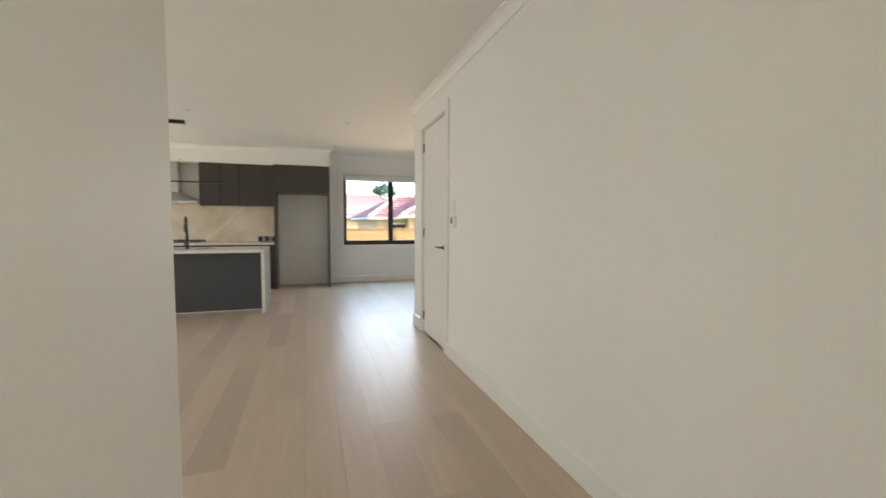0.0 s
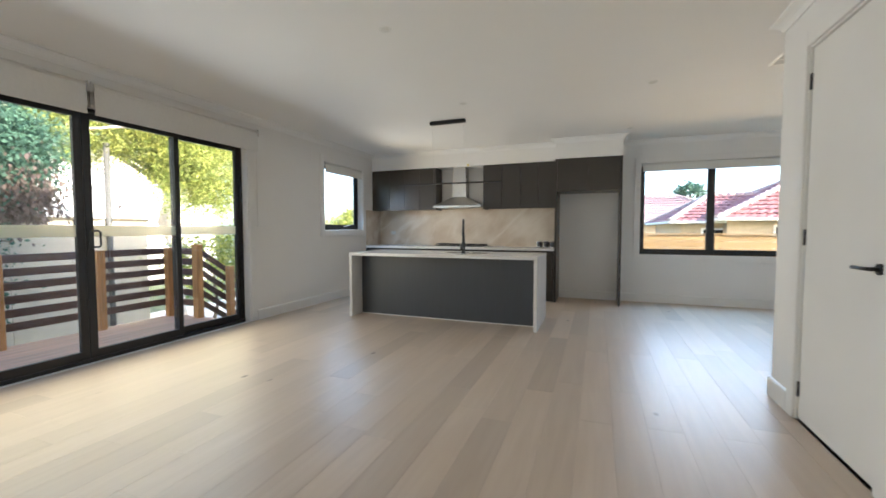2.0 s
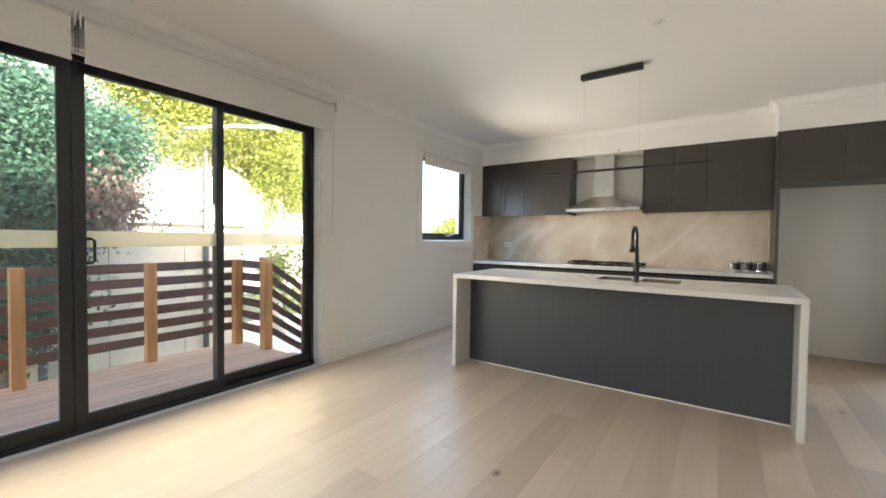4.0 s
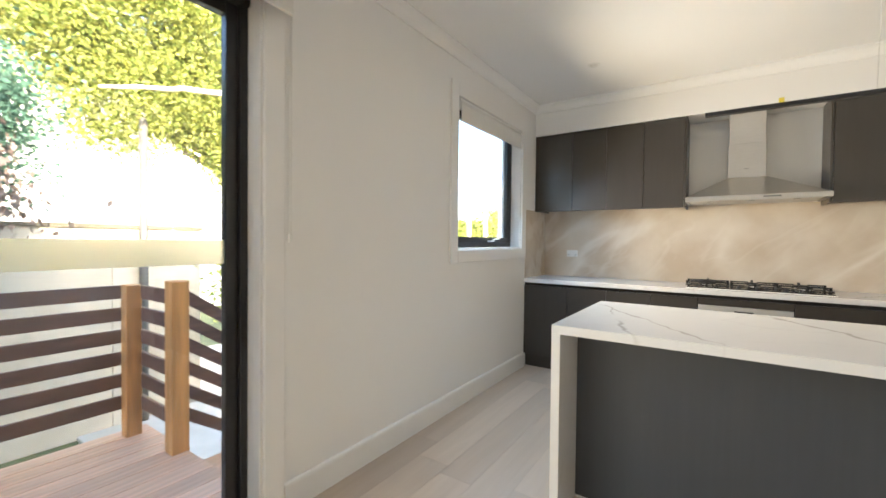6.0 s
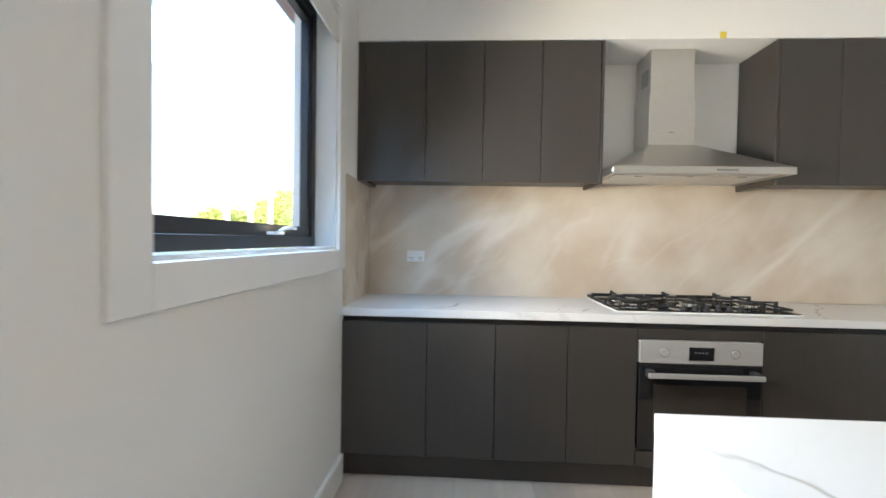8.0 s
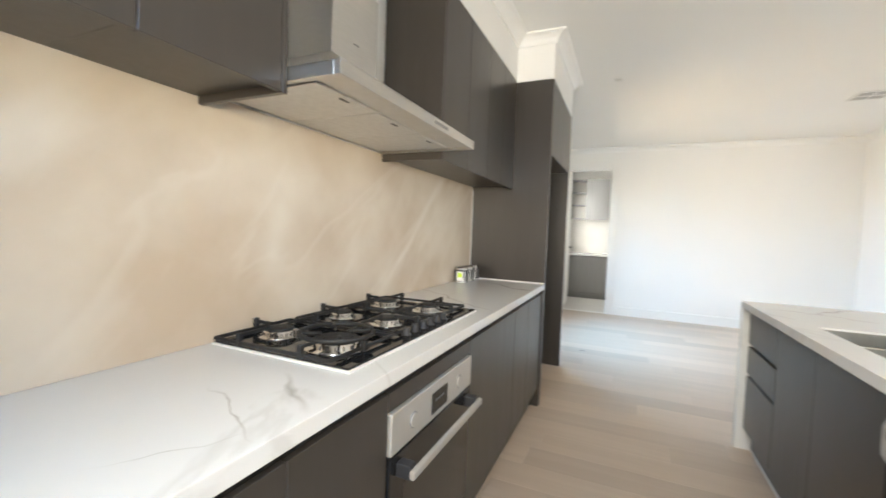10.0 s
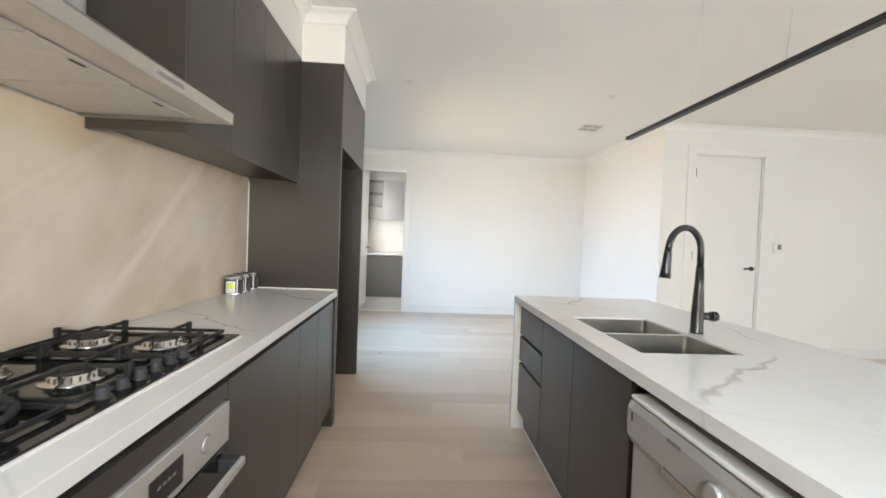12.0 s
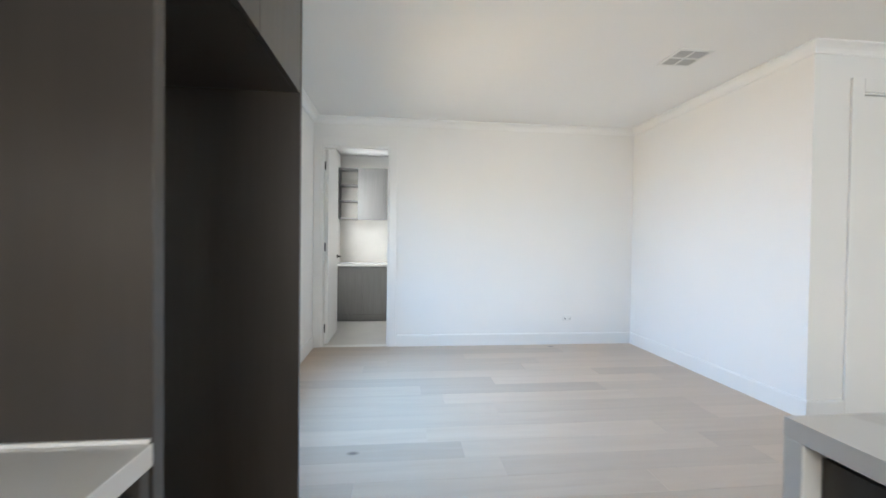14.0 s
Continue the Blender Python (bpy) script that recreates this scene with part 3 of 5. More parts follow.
architrave("trim_sliding_door", "y", 0.0, 1, SD[0], SD[1], 0, SD[3])
jamb("reveal_sliding_door", "y", -0.055, 0.0, *SD)
solid("reveal_sliding_door_side", boxes((-0.0945, -0.0555, SD[1] - 0.012, SD[1], 0.0355, SD[3] - 0.051), (-0.0945, -0.0555, SD[0], SD[0] + 0.012, 0.0355, SD[3] - 0.051)), TRIM, "white gloss timber reveal", "reveal", kind="structure")
architrave("trim_window_1", "y", 0.0, 1, W1[0], W1[1], W1[2], W1[3], sill=True)
jamb("reveal_window_1", "y", -0.10, 0.0, *W1, sill=True)
architrave("trim_window_2", "x", 0.0, -1, W2[0], W2[1], W2[2], W2[3], width=0.085, sill=True)
jamb("reveal_window_2", "x", 0.0, 0.09, *W2, sill=True)
architrave("trim_laundry_door", "y", XF, -1, LD[0], LD[1] - 0.0, 0, LD[3], width=0.088)
jamb("reveal_laundry_door", "y", XF, XF + 0.11, *LD, t=0.02)
architrave("trim_hall_door", "y", XD, -1, HD[0], HD[1], 0, HD[3])
jamb("reveal_hall_door", "y", XD, XD + 0.11, *HD)

# ---- sliding door, windows, blinds, doors ----


def handle_pull(parent, x, y, z):
    bm = bmesh.new()
    tube(bm, [(x, y, z - 0.075), (x + 0.040, y + 0.045, z - 0.075), (x + 0.045, y + 0.058, z - 0.062), (x + 0.045, y + 0.058, z + 0.062), (x + 0.040, y + 0.045, z + 0.075), (x, y, z + 0.075)], 0.009, 8)
    box(bm, x - 0.002, x + 0.012, y - 0.02, y + 0.02, z - 0.10, z + 0.10)
    part("handle", bm, BLACK, parent, "black pull handle")


slider = thing("sliding_door", "black aluminium framed glass sliding door, closed, beside the deck", "sliding door")
part("frame", boxes((-0.17, -0.095, SD[0], SD[0] + 0.045, 0.0, SD[3]), (-0.17, -0.095, SD[1] - 0.045, SD[1], 0.0, SD[3]),
                    (-0.17, -0.056, SD[0] + 0.045, SD[1] - 0.045, SD[3] - 0.05, SD[3]), (-0.17, -0.056, SD[0] + 0.045, SD[1] - 0.045, 0.0, 0.035), bevel=0.002, segments=1), BLACK, slider)
edges = [SD[0] + 0.045, -6.17, -5.27, -4.37, SD[1] - 0.045]
for k in range(4):
    x0, x1 = (-0.105, -0.062) if k in (1, 2) else (-0.160, -0.117)
    ya = edges[k] - (0.036 if k in (1, 3) else 0.0)
    yb = edges[k + 1] + (0.010 if k in (0, 2) else 0.0)
    if k == 1:
        yb = -5.272
    if k == 2:
        ya = -5.268
    za, zb, s = 0.036, SD[3] - 0.051, 0.052
    s2 = 0.064 if k in (1, 2) else s
    panel = part("door_panel", boxes((x0, x1, ya, ya + (s2 if k == 2 else s), za, zb), (x0, x1, yb - (s2 if k == 1 else s), yb, za, zb),
                                     (x0, x1, ya + s, yb - s, za, za + 0.075), (x0, x1, ya + s, yb - s, zb - 0.055, zb), bevel=0.002, segments=1), BLACK, slider)
    pane = part("glass_pane", boxes((x0 + 0.018, x0 + 0.024, ya + s - 0.005, yb - s + 0.005, za + 0.07, zb - 0.05)), GLASS, panel)
    pane.visible_shadow = False
    part("safety_strip", boxes((x1 - 0.0175, x1 - 0.0165, ya + s, yb - s, 1.162, 1.264)), FILM, panel, "frosted cream safety strip on the glass")
    if k == 2:
        handle_pull(panel, x1, -5.235, 1.14)


def window(name, axis, lo, hi, a0, a1, z0, z1, splits, label, frame_w=0.045):
    w = thing(name, label, "window", kind="structure")
    t = 0.013

    def dims(s, e, zz0, zz1, l=lo, h=hi):
        return (s, e, l, h, zz0, zz1) if axis == "x" else (l, h, s, e, zz0, zz1)
    a0, a1, z0, z1 = a0 + t, a1 - t, z0 + t, z1 - t
    part("window_frame", boxes(dims(a0, a0 + frame_w, z0, z1), dims(a1 - frame_w, a1, z0, z1),
                               dims(a0 + frame_w, a1 - frame_w, z0, z0 + frame_w), dims(a0 + frame_w, a1 - frame_w, z1 - frame_w, z1), bevel=0.002, segments=1), BLACK, w)
    cuts = [a0 + frame_w, *splits, a1 - frame_w]
    for c in splits:
        part("mullion", boxes(dims(c - 0.030, c + 0.030, z0 + frame_w, z1 - frame_w, lo + 0.004, hi - 0.004), bevel=0.002, segments=1), BLACK, w)
    for i, (c0, c1) in enumerate(zip(cuts, cuts[1:])):
        c0 += 0.030 if i > 0 else 0
        c1 -= 0.030 if i < len(cuts) - 2 else 0
        mid = (lo + hi) / 2
        sash = part("sash", boxes(dims(c0, c0 + 0.024, z0 + frame_w, z1 - frame_w, lo + 0.012, hi - 0.012), dims(c1 - 0.024, c1, z0 + frame_w, z1 - frame_w, lo + 0.012, hi - 0.012),
                                  dims(c0 + 0.024, c1 - 0.024, z0 + frame_w, z0 + frame_w + 0.045, lo + 0.012, hi - 0.012),
                                  dims(c0 + 0.024, c1 - 0.024, z1 - frame_w - 0.035, z1 - frame_w, lo + 0.012, hi - 0.012)), BLACK, w)
        g = part("glass_pane", boxes(dims(c0 + 0.022, c1 - 0.022, z0 + frame_w + 0.04, z1 - frame_w - 0.03, mid - 0.003, mid + 0.003)), GLASS, sash)
        g.visible_shadow = False
    return w


w1 = window("window_1", "y", -0.165, -0.10, W1[0], W1[1], W1[2], W1[3], [], "black framed awning window over white reveals")
wb = bmesh.new()
box(wb, -0.10, -0.070, -1.20, -1.12, 1.268, 1.280)
tube(wb, [(-0.075, -1.16, 1.28), (-0.060, -1.14, 1.292), (-0.052, -1.09, 1.297), (-0.052, -1.06, 1.294)], 0.007, 8)
part("winder", wb, PLASTIC, w1, "small silver winder handle")
window("window_2", "x", 0.09, 0.155, W2[0], W2[1], W2[2], W2[3], [5.985], "black framed double window in a white reveal")
window("window_3", "x", 0.09, 0.155, W3[0], W3[1], W3[2], W3[3], [], "narrow black framed laundry window")
window("window_4", "x", -11.09, -11.03, W4[0], W4[1], W4[2], W4[3], [], "black framed entry window, unseen, added at the hall end for warm light")


def blind(axis, face, out, a0, a1, z_top, drop, label, chain_at=None):
    """A rolled-up roller blind under its pelmet tube, with brackets and a bottom bar."""
    th = thing("roller_blind", label, "roller blind", group="rolled-up blinds")

    def dims(s, e, d0, d1, zz0, zz1):
        lo, hi = sorted((face + out * d0, face + out * d1))
        return (s, e, lo, hi, zz0, zz1) if axis == "x" else (lo, hi, s, e, zz0, zz1)
    c = face + out * 0.062
    r = 0.034
    bm = bmesh.new()
    tube(bm, [((a0 + 0.02, c, z_top - 0.04) if axis == "x" else (c, a0 + 0.02, z_top - 0.04)),
              ((a1 - 0.02, c, z_top - 0.04) if axis == "x" else (c, a1 - 0.02, z_top - 0.04))], r, 20)
    part("roll", bm, BLIND, th)
    part("fabric", boxes(dims(a0 + 0.022, a1 - 0.022, 0.093, 0.0955, z_top - drop, z_top - 0.04)), BLIND, th)
    part("bottom_bar", boxes(dims(a0 + 0.02, a1 - 0.02, 0.088, 0.101, z_top - drop - 0.026, z_top - drop), bevel=0.003), BLIND, th)
    for s in (a0, a1 - 0.006):
        part("bracket", boxes(dims(s, s + 0.006, 0.0185, 0.10, z_top - 0.085, z_top + 0.005), bevel=0.001, segments=1), PLASTIC, th)
    if chain_at is not None:
        bm = bmesh.new()
        for off in (-0.006, 0.006):
            x, y = (chain_at + off, c) if axis == "x" else (c, chain_at + off)
            tube(bm, [(x, y, z_top - 0.04), (x, y, z_top - 0.22)], 0.003, 6)
        part("chain", bm, DARK_PLASTIC, th)
    return th


blind("y", 0.0, 1, -5.262, SD[1] + 0.105, 2.53, 0.262, "white roller blind rolled up above the glass sliding door", -5.268)
blind("y", 0.0, 1, SD[0] - 0.08, -5.280, 2.53, 0.262, "white roller blind rolled up above the glass sliding door")
blind("y", -0.083, 1, W1[0] + 0.018, W1[1] - 0.018, 2.36, 0.15, "white roller blind rolled up in the small window")
blind("x", 0.072, -1, W2[0] + 0.018, W2[1] - 0.018, 2.33, 0.125, "white roller blind rolled up in the wide window")


def lever(bm, axis, face, out, a, z, way):
    """A round rose with a straight lever, standing out from a door's face."""
    def P(along, d, zz):
        return (along, face + out * d, zz) if axis == "x" else (face + out * d, along, zz)
    tube(bm, [P(a, 0.0, z), P(a, 0.010, z)], 0.027, 20)
    tube(bm, [P(a, 0.010, z), P(a, 0.045, z)], 0.010, 10)
    tube(bm, [P(a, 0.045, z), P(a + way * 0.02, 0.050, z), P(a + way * 0.125, 0.050, z)], 0.009, 10)


hall_door = thing("door_1", "white flush hall door, closed, with a black lever", "door", kind="structure")
part("leaf", boxes((XD + 0.012, XD + 0.050, HD[0] + 0.016, HD[1] - 0.016, 0.010, HD[3] - 0.016), bevel=0.002, segments=1), TRIM, hall_door)
hb = bmesh.new()
lever(hb, "y", XD + 0.012, -1, HD[0] + 0.075, 1.045, 1)
part("door_handle", hb, BLACK, hall_door, "matt black lever handle")
for z in (0.20, 1.18, 2.15):
    b = bmesh.new()
    tube(b, [(XD + 0.006, HD[1] - 0.013, z - 0.05), (XD + 0.006, HD[1] - 0.013, z + 0.05)], 0.008, 8)
    part("hinge", b, GUNMETAL, hall_door)

ldoor = thing("door_2", "white flush laundry door standing wide open", "door", kind="structure")
part("leaf", boxes((XF + 0.115, XF + 0.115 + 0.765, LD[1] - 0.062, LD[1] - 0.024, 0.010, LD[3] - 0.024), bevel=0.002, segments=1), TRIM, ldoor)
lb = bmesh.new()
lever(lb, "x", LD[1] - 0.062, -1, XF + 0.115 + 0.70, 1.045, -1)
part("door_handle", lb, BLACK, ldoor, "matt black lever handle")
for z in (0.20, 1.18, 2.15):
    b = bmesh.new()
    tube(b, [(XF + 0.100, LD[1] - 0.028, z - 0.05), (XF + 0.100, LD[1] - 0.028, z + 0.05)], 0.008, 8)
    part("hinge", b, BLACK, ldoor)

# control chain of the deck-side blind
cc = thing("blind_chain", "white bead chain hanging from the roller blind", "chain")
for off, name in ((-0.004, "strand"), (0.004, "strand")):
    b = bmesh.new()
    tube(b, [(0.030, -3.352 + off, 2.46), (0.030, -3.352 + off, 1.29)], 0.0018, 6)
    part(name, b, BLIND, cc)
part("weight", boxes((0.024, 0.036, -3.360, -3.344, 1.255, 1.295), bevel=0.002, segments=1), PLASTIC, cc)

# ---- kitchen: the wall bench ----
YF = -0.588      # cabinet fronts
for k, (xa, xb, name, label) in enumerate(((0.0, 0.443, "base_cabinet", ""), (0.443, 0.795, "base_cabinet", ""), (0.795, 1.16, "base_cabinet", ""),
                                           (1.16, 1.506, "base_cabinet", ""), (2.113, 2.832, "base_cabinet", ""), (2.832, 3.178, "base_cabinet", ""), (3.178, 3.585, "base_cabinet", ""))):
    cab = thing(name, "charcoal laminate base cabinet with a plain door under the stone bench", "cabinet", group="wall bench cabinets")
    part("body", boxes((xa + 0.001, xb - 0.001, -0.566, -0.002, 0.13, 0.86)), GAP, cab)
    part("door", boxes((xa + 0.0015, xb - 0.0015, YF, -0.568, 0.135, 0.832), bevel=0.0012, segments=1), LAMINATE, cab)
    part("kickboard", boxes((xa, xb, -0.535, -0.52, 0.0, 0.13)), LAMINATE, cab)
solid("end_panel", boxes((3.587, 3.612, -0.598, -0.002, 0.0, 0.859), bevel=0.001, segments=1), LAMINATE, "charcoal laminate end panel of the wall bench", "panel")
solid("benchtop", boxes((0.002, 3.616, -0.602, -0.004, 0.861, 0.900), bevel=0.002, segments=2), STONE, "white veined stone benchtop along the splashback", "benchtop")
solid("trim_splash_end", boxes((3.6125, 3.6178, -0.0195, -0.0145, 0.9075, 1.588)), TRIM, "white sealant bead at the splashback end", "trim", kind="structure")
# near-black strip that paints the shade into the gap under the stone
solid("trim_bench_shade", boxes((0.004, 3.585, -0.5755, -0.5665, 0.834, 0.8602)), GAP, "near-black strip for the shade in the recess under the stone benchtop", "trim", kind="structure")
solid("trim_bench_end", boxes((3.6135, 3.6182, -0.596, -0.015, 0.9005, 0.907)), TRIM, "white sealant bead at the bench end", "trim", kind="structure")
solid("splashback", boxes((0.006, 3.617, -0.014, -0.001, 0.901, 1.625)), SPLASH, "taupe marble slab splashback with pale diagonal veins", "splashback")
solid("splashback_return", boxes((0.0015, 0.0055, -0.585, -0.002, 0.901, 1.60)), SPLASH, "taupe marble splashback return beside the window", "splashback")

oven = thing("oven", "built-in stainless steel oven with dark glass door under the cooktop", "oven")
part("body", boxes((1.508, 2.111, -0.56, -0.02, 0.13, 0.858)), GAP, oven)
part("filler_panel", boxes((1.508, 2.111, YF, -0.562, 0.781, 0.832), bevel=0.001, segments=1), LAMINATE, oven, "charcoal laminate strip")
part("lower_panel", boxes((1.508, 2.111, YF, -0.562, 0.135, 0.212), bevel=0.001, segments=1), LAMINATE, oven, "charcoal laminate strip")
part("kickboard", boxes((1.506, 2.113, -0.535, -0.52, 0.0, 0.13)), LAMINATE, oven)
cp = part("control_panel", boxes((1.512, 2.107, -0.597, -0.562, 0.661, 0.776), bevel=0.003), SATIN_STEEL, oven, "brushed steel control panel")
part("display", boxes((1.752, 1.872, -0.5992, -0.5962, 0.680, 0.746)), BLACK_GLASS, cp, "black clock display")
part("digits", boxes(*[(1.778 + 0.018 * i, 1.788 + 0.018 * i, -0.6000, -0.5991, 0.716, 0.722) for i in range(4)]), GREY_PLASTIC, cp, "pale display marks")
for kx in (1.632, 1.975):
    b = bmesh.new()
    tube(b, [(kx, -0.5965, 0.716), (kx, -0.599, 0.716)], 0.0235, 28)
    kn = part("knob_ring", b, GREY_PLASTIC, cp, "dark ring round a pushed-in knob")
    b = bmesh.new()
    tube(b, [(kx, -0.5988, 0.716), (kx, -0.601, 0.716), (kx, -0.602, 0.716)], [0.020, 0.020, 0.0175], 28)
    part("knob", b, SATIN_STEEL, kn, "round push-in steel knob")
od = part("oven_door", boxes((1.512, 2.107, -0.595, -0.562, 0.222, 0.655), bevel=0.004), BLACK_GLASS, oven, "black glass door")
part("oven_window", boxes((1.585, 2.035, -0.5965, -0.5945, 0.275, 0.555)), OVEN_GLASS, od, "smoky inner glass window")
b = bmesh.new()
box(b, 1.535, 2.085, -0.655, -0.640, 0.602, 0.626)
bmesh.ops.bevel(b, geom=list(b.edges), offset=0.003, segments=2, affect="EDGES")
pull = part("handle", b, SATIN_STEEL, od, "brushed steel bar handle")
for hx in (1.541, 2.045):
    part("handle_mount", boxes((hx, hx + 0.034, -0.6395, -0.5955, 0.596, 0.634), bevel=0.003), DARK_PLASTIC, pull, "black handle mount")

# cooktop
CX0, CX1, CY0, CY1, CZ = 1.425, 2.345, -0.520, -0.032, 0.900
ct = thing("gas_cooktop", "black glass gas cooktop with cast iron trivets set in the bench", "cooktop")
part("trim", boxes((CX0 - 0.005, CX1 + 0.005, CY0 - 0.005, CY1 + 0.005, CZ, CZ + 0.007), bevel=0.001, segments=1), EDGE_STEEL, ct, "bright steel edge")
part("plate", boxes((CX0, CX1, CY0, CY1, CZ + 0.0052, CZ + 0.012), bevel=0.002), BLACK_GLASS, ct, "black glass plate")
cols = (1.565, 1.885, 2.195)
burners = [(cols[0], -0.145, 0.043), (cols[0], -0.370, 0.066), (cols[1], -0.140, 0.036), (cols[1], -0.340, 0.043), (cols[2], -0.140, 0.050), (cols[2], -0.350, 0.050)]
for bx, by, r in burners:
    bb = bmesh.new()
    lathe(bb, [(r * 1.45, CZ + 0.0122), (r * 1.42, CZ + 0.015), (r * 1.12, CZ + 0.017), (r * 1.10, CZ + 0.031), (r * 0.95, CZ + 0.033)], bx, by, 32)
    bn = part("burner", bb, CHROME, ct, "polished burner ring")
    cb = bmesh.new()
    lathe(cb, [(r * 0.96, CZ + 0.0332), (r * 0.98, CZ + 0.038), (r * 0.80, CZ + 0.041), (r * 0.3, CZ + 0.042)], bx, by, 32)
    part("burner_cap", cb, IRON, bn, "black burner cap")
    tb = bmesh.new()
    n = 20
    for k in range(n):
        a = 2 * math.pi * k / n
        tube(tb, [(bx + r * 1.112 * math.cos(a), by + r * 1.112 * math.sin(a), CZ + 0.018), (bx + r * 1.112 * math.cos(a), by + r * 1.112 * math.sin(a), CZ + 0.029)], 0.0018, 5)
    part("flame_ports", tb, IRON, bn)
for c in cols:
    g = bmesh.new()
    xa, xb, ya, yb, zt = c - 0.147, c + 0.147, CY0 + 0.055, CY1 - 0.012, CZ + 0.044
    w = 0.0045
    for (x0, x1, y0, y1) in ((xa, xb, ya - w, ya + w), (xa, xb, yb - w, yb + w), (xa - w, xa + w, ya, yb), (xb - w, xb + w, ya, yb)):
        box(g, x0, x1, y0, y1, zt - 0.026, zt - 0.016)
    for by, r in [(b[1], b[2]) for b in burners if b[0] == c]:
        for dx in (1, -1):
            x0, x1 = sorted((c + dx * r * 0.80, c + dx * 0.147))
            box(g, x0, x1, by - 0.004, by + 0.004, zt - 0.004, zt + 0.006)
            box(g, c + dx * 0.147 - 0.008, c + dx * 0.147 + 0.008, by - 0.007, by + 0.007, CZ + 0.0125, zt + 0.007)
        dy, lim = (1, yb) if by > -0.25 else (-1, ya)
        y0, y1 = sorted((by + dy * r * 0.80, lim))
        box(g, c - 0.004, c + 0.004, y0, y1, zt - 0.004, zt + 0.006)
        box(g, c - 0.008, c + 0.008, lim - 0.007, lim + 0.007, CZ + 0.0125, zt + 0.012)
    bmesh.ops.bevel(g, geom=list(g.edges), offset=0.0015, segments=1, affect="EDGES")
    part("trivet", g, IRON, ct, "cast iron pan support")
wr = bmesh.new()
ring = [(cols[0] + 0.105 * math.cos(2 * math.pi * k / 36), -0.370 + 0.105 * math.sin(2 * math.pi * k / 36), CZ + 0.054) for k in range(37)]
tube(wr, ring, 0.007, 8, cap=False)
for k in range(4):
    a = math.pi / 4 + k * math.pi / 2
    tube(wr, [(cols[0] + 0.105 * math.cos(a), -0.370 + 0.105 * math.sin(a), CZ + 0.056), (cols[0] + 0.045 * math.cos(a), -0.370 + 0.045 * math.sin(a), CZ + 0.052)], 0.006, 6)
part("wok_ring", wr, IRON, ct, "round cast iron wok ring")
for k in range(6):
    b = bmesh.new()
    kx, ky = 1.782 + 0.058 * k, -0.482
    lathe(b, [(0.018, CZ + 0.0122), (0.017, CZ + 0.017), (0.0135, CZ + 0.019), (0.012, CZ + 0.034), (0.010, CZ + 0.036)], kx, ky, 20)
    box(b, kx - 0.003, kx + 0.003, ky - 0.012, ky + 0.012, CZ + 0.034, CZ + 0.039)
    part("knob", b, DARK_PLASTIC, ct, "dark grip control knob")

# upper cupboards
for xa, xb in ((0.045, 0.395), (0.395, 0.724), (0.724, 1.051), (1.051, 1.378), (2.340, 2.665), (2.665, 3.000), (3.000, 3.310), (3.310, 3.617)):
    cab = thing("upper_cupboard", "dark charcoal laminate wall cupboard with a plain door", "cupboard", group="wall cupboards")
    part("body", boxes((xa + 0.0008, xb - 0.0008, -0.310, -0.002, 1.612, 2.388)), LAMINATE, cab)
    part("door", boxes((xa + 0.0015, xb - 0.0015, -0.330, -0.312, 1.592, 2.386), bevel=0.0012, segments=1), LAMINATE, cab)
solid("cupboard_filler", boxes((0.002, 0.044, -0.326, -0.002, 1.594, 2.388)), LAMINATE, "charcoal laminate filler beside the wall", "panel")
for xa in (1.380, 2.322):
    solid("cupboard_end_panel", boxes((xa, xa + 0.016, -0.330, -0.0145, 1.590, 2.388), bevel=0.001, segments=1), LAMINATE, "charcoal laminate cupboard end panel beside the rangehood", "panel")

# rangehood
hood = thing("rangehood", "stainless steel canopy rangehood mounted above the gas cooktop", "rangehood")
hx0, hx1, hy0, hy1 = 1.399, 2.319, -0.492, -0.0145
b = bmesh.new()
v = []
for (x0, x1, y0, z) in ((hx0, hx1, hy0, 1.660), (1.690, 1.955, -0.220, 1.835)):
    v.append([b.verts.new(p) for p in ((x0, y0, z), (x1, y0, z), (x1, hy1, z), (x0, hy1, z))])
for k in range(4):
    b.faces.new((v[0][k], v[0][(k + 1) % 4], v[1][(k + 1) % 4], v[1][k]))
b.faces.new(v[0][::-1])
b.faces.new(v[1])
part("canopy", b, STEEL, hood)
part("lip", boxes((hx0, hx1, hy0 - 0.001, hy0 + 0.020, 1.624, 1.661), (hx0, hx0 + 0.018, hy0 + 0.02, hy1, 1.624, 1.659), (hx1 - 0.018, hx1, hy0 + 0.02, hy1, 1.624, 1.659), bevel=0.0015, segments=1), STEEL, hood, "bright brushed steel lip")
part("chimney_lower", boxes((1.692, 1.953, -0.218, hy1, 1.834, 2.12), bevel=0.002, segments=1), STEEL, hood)
ch = part("chimney_upper", boxes((1.698, 1.947, -0.212, hy1, 2.12, 2.391), bevel=0.002, segments=1), STEEL, hood)
for sx in (1.6975, 1.9465):
    part("vent_slots", boxes(*[(sx - 0.0008, sx + 0.0013, -0.185, -0.095, 2.20 + 0.016 * i, 2.205 + 0.016 * i) for i in range(6)]), GAP, ch, "dark row of vent slots")
part("badge", boxes((1.806, 1.838, -0.2190, -0.2175, 1.905, 1.910)), GREY_PLASTIC, hood, "small dark badge")
part("underside", boxes((hx0 + 0.019, hx1 - 0.019, hy0 + 0.021, hy1, 1.634, 1.640)), STEEL, hood)
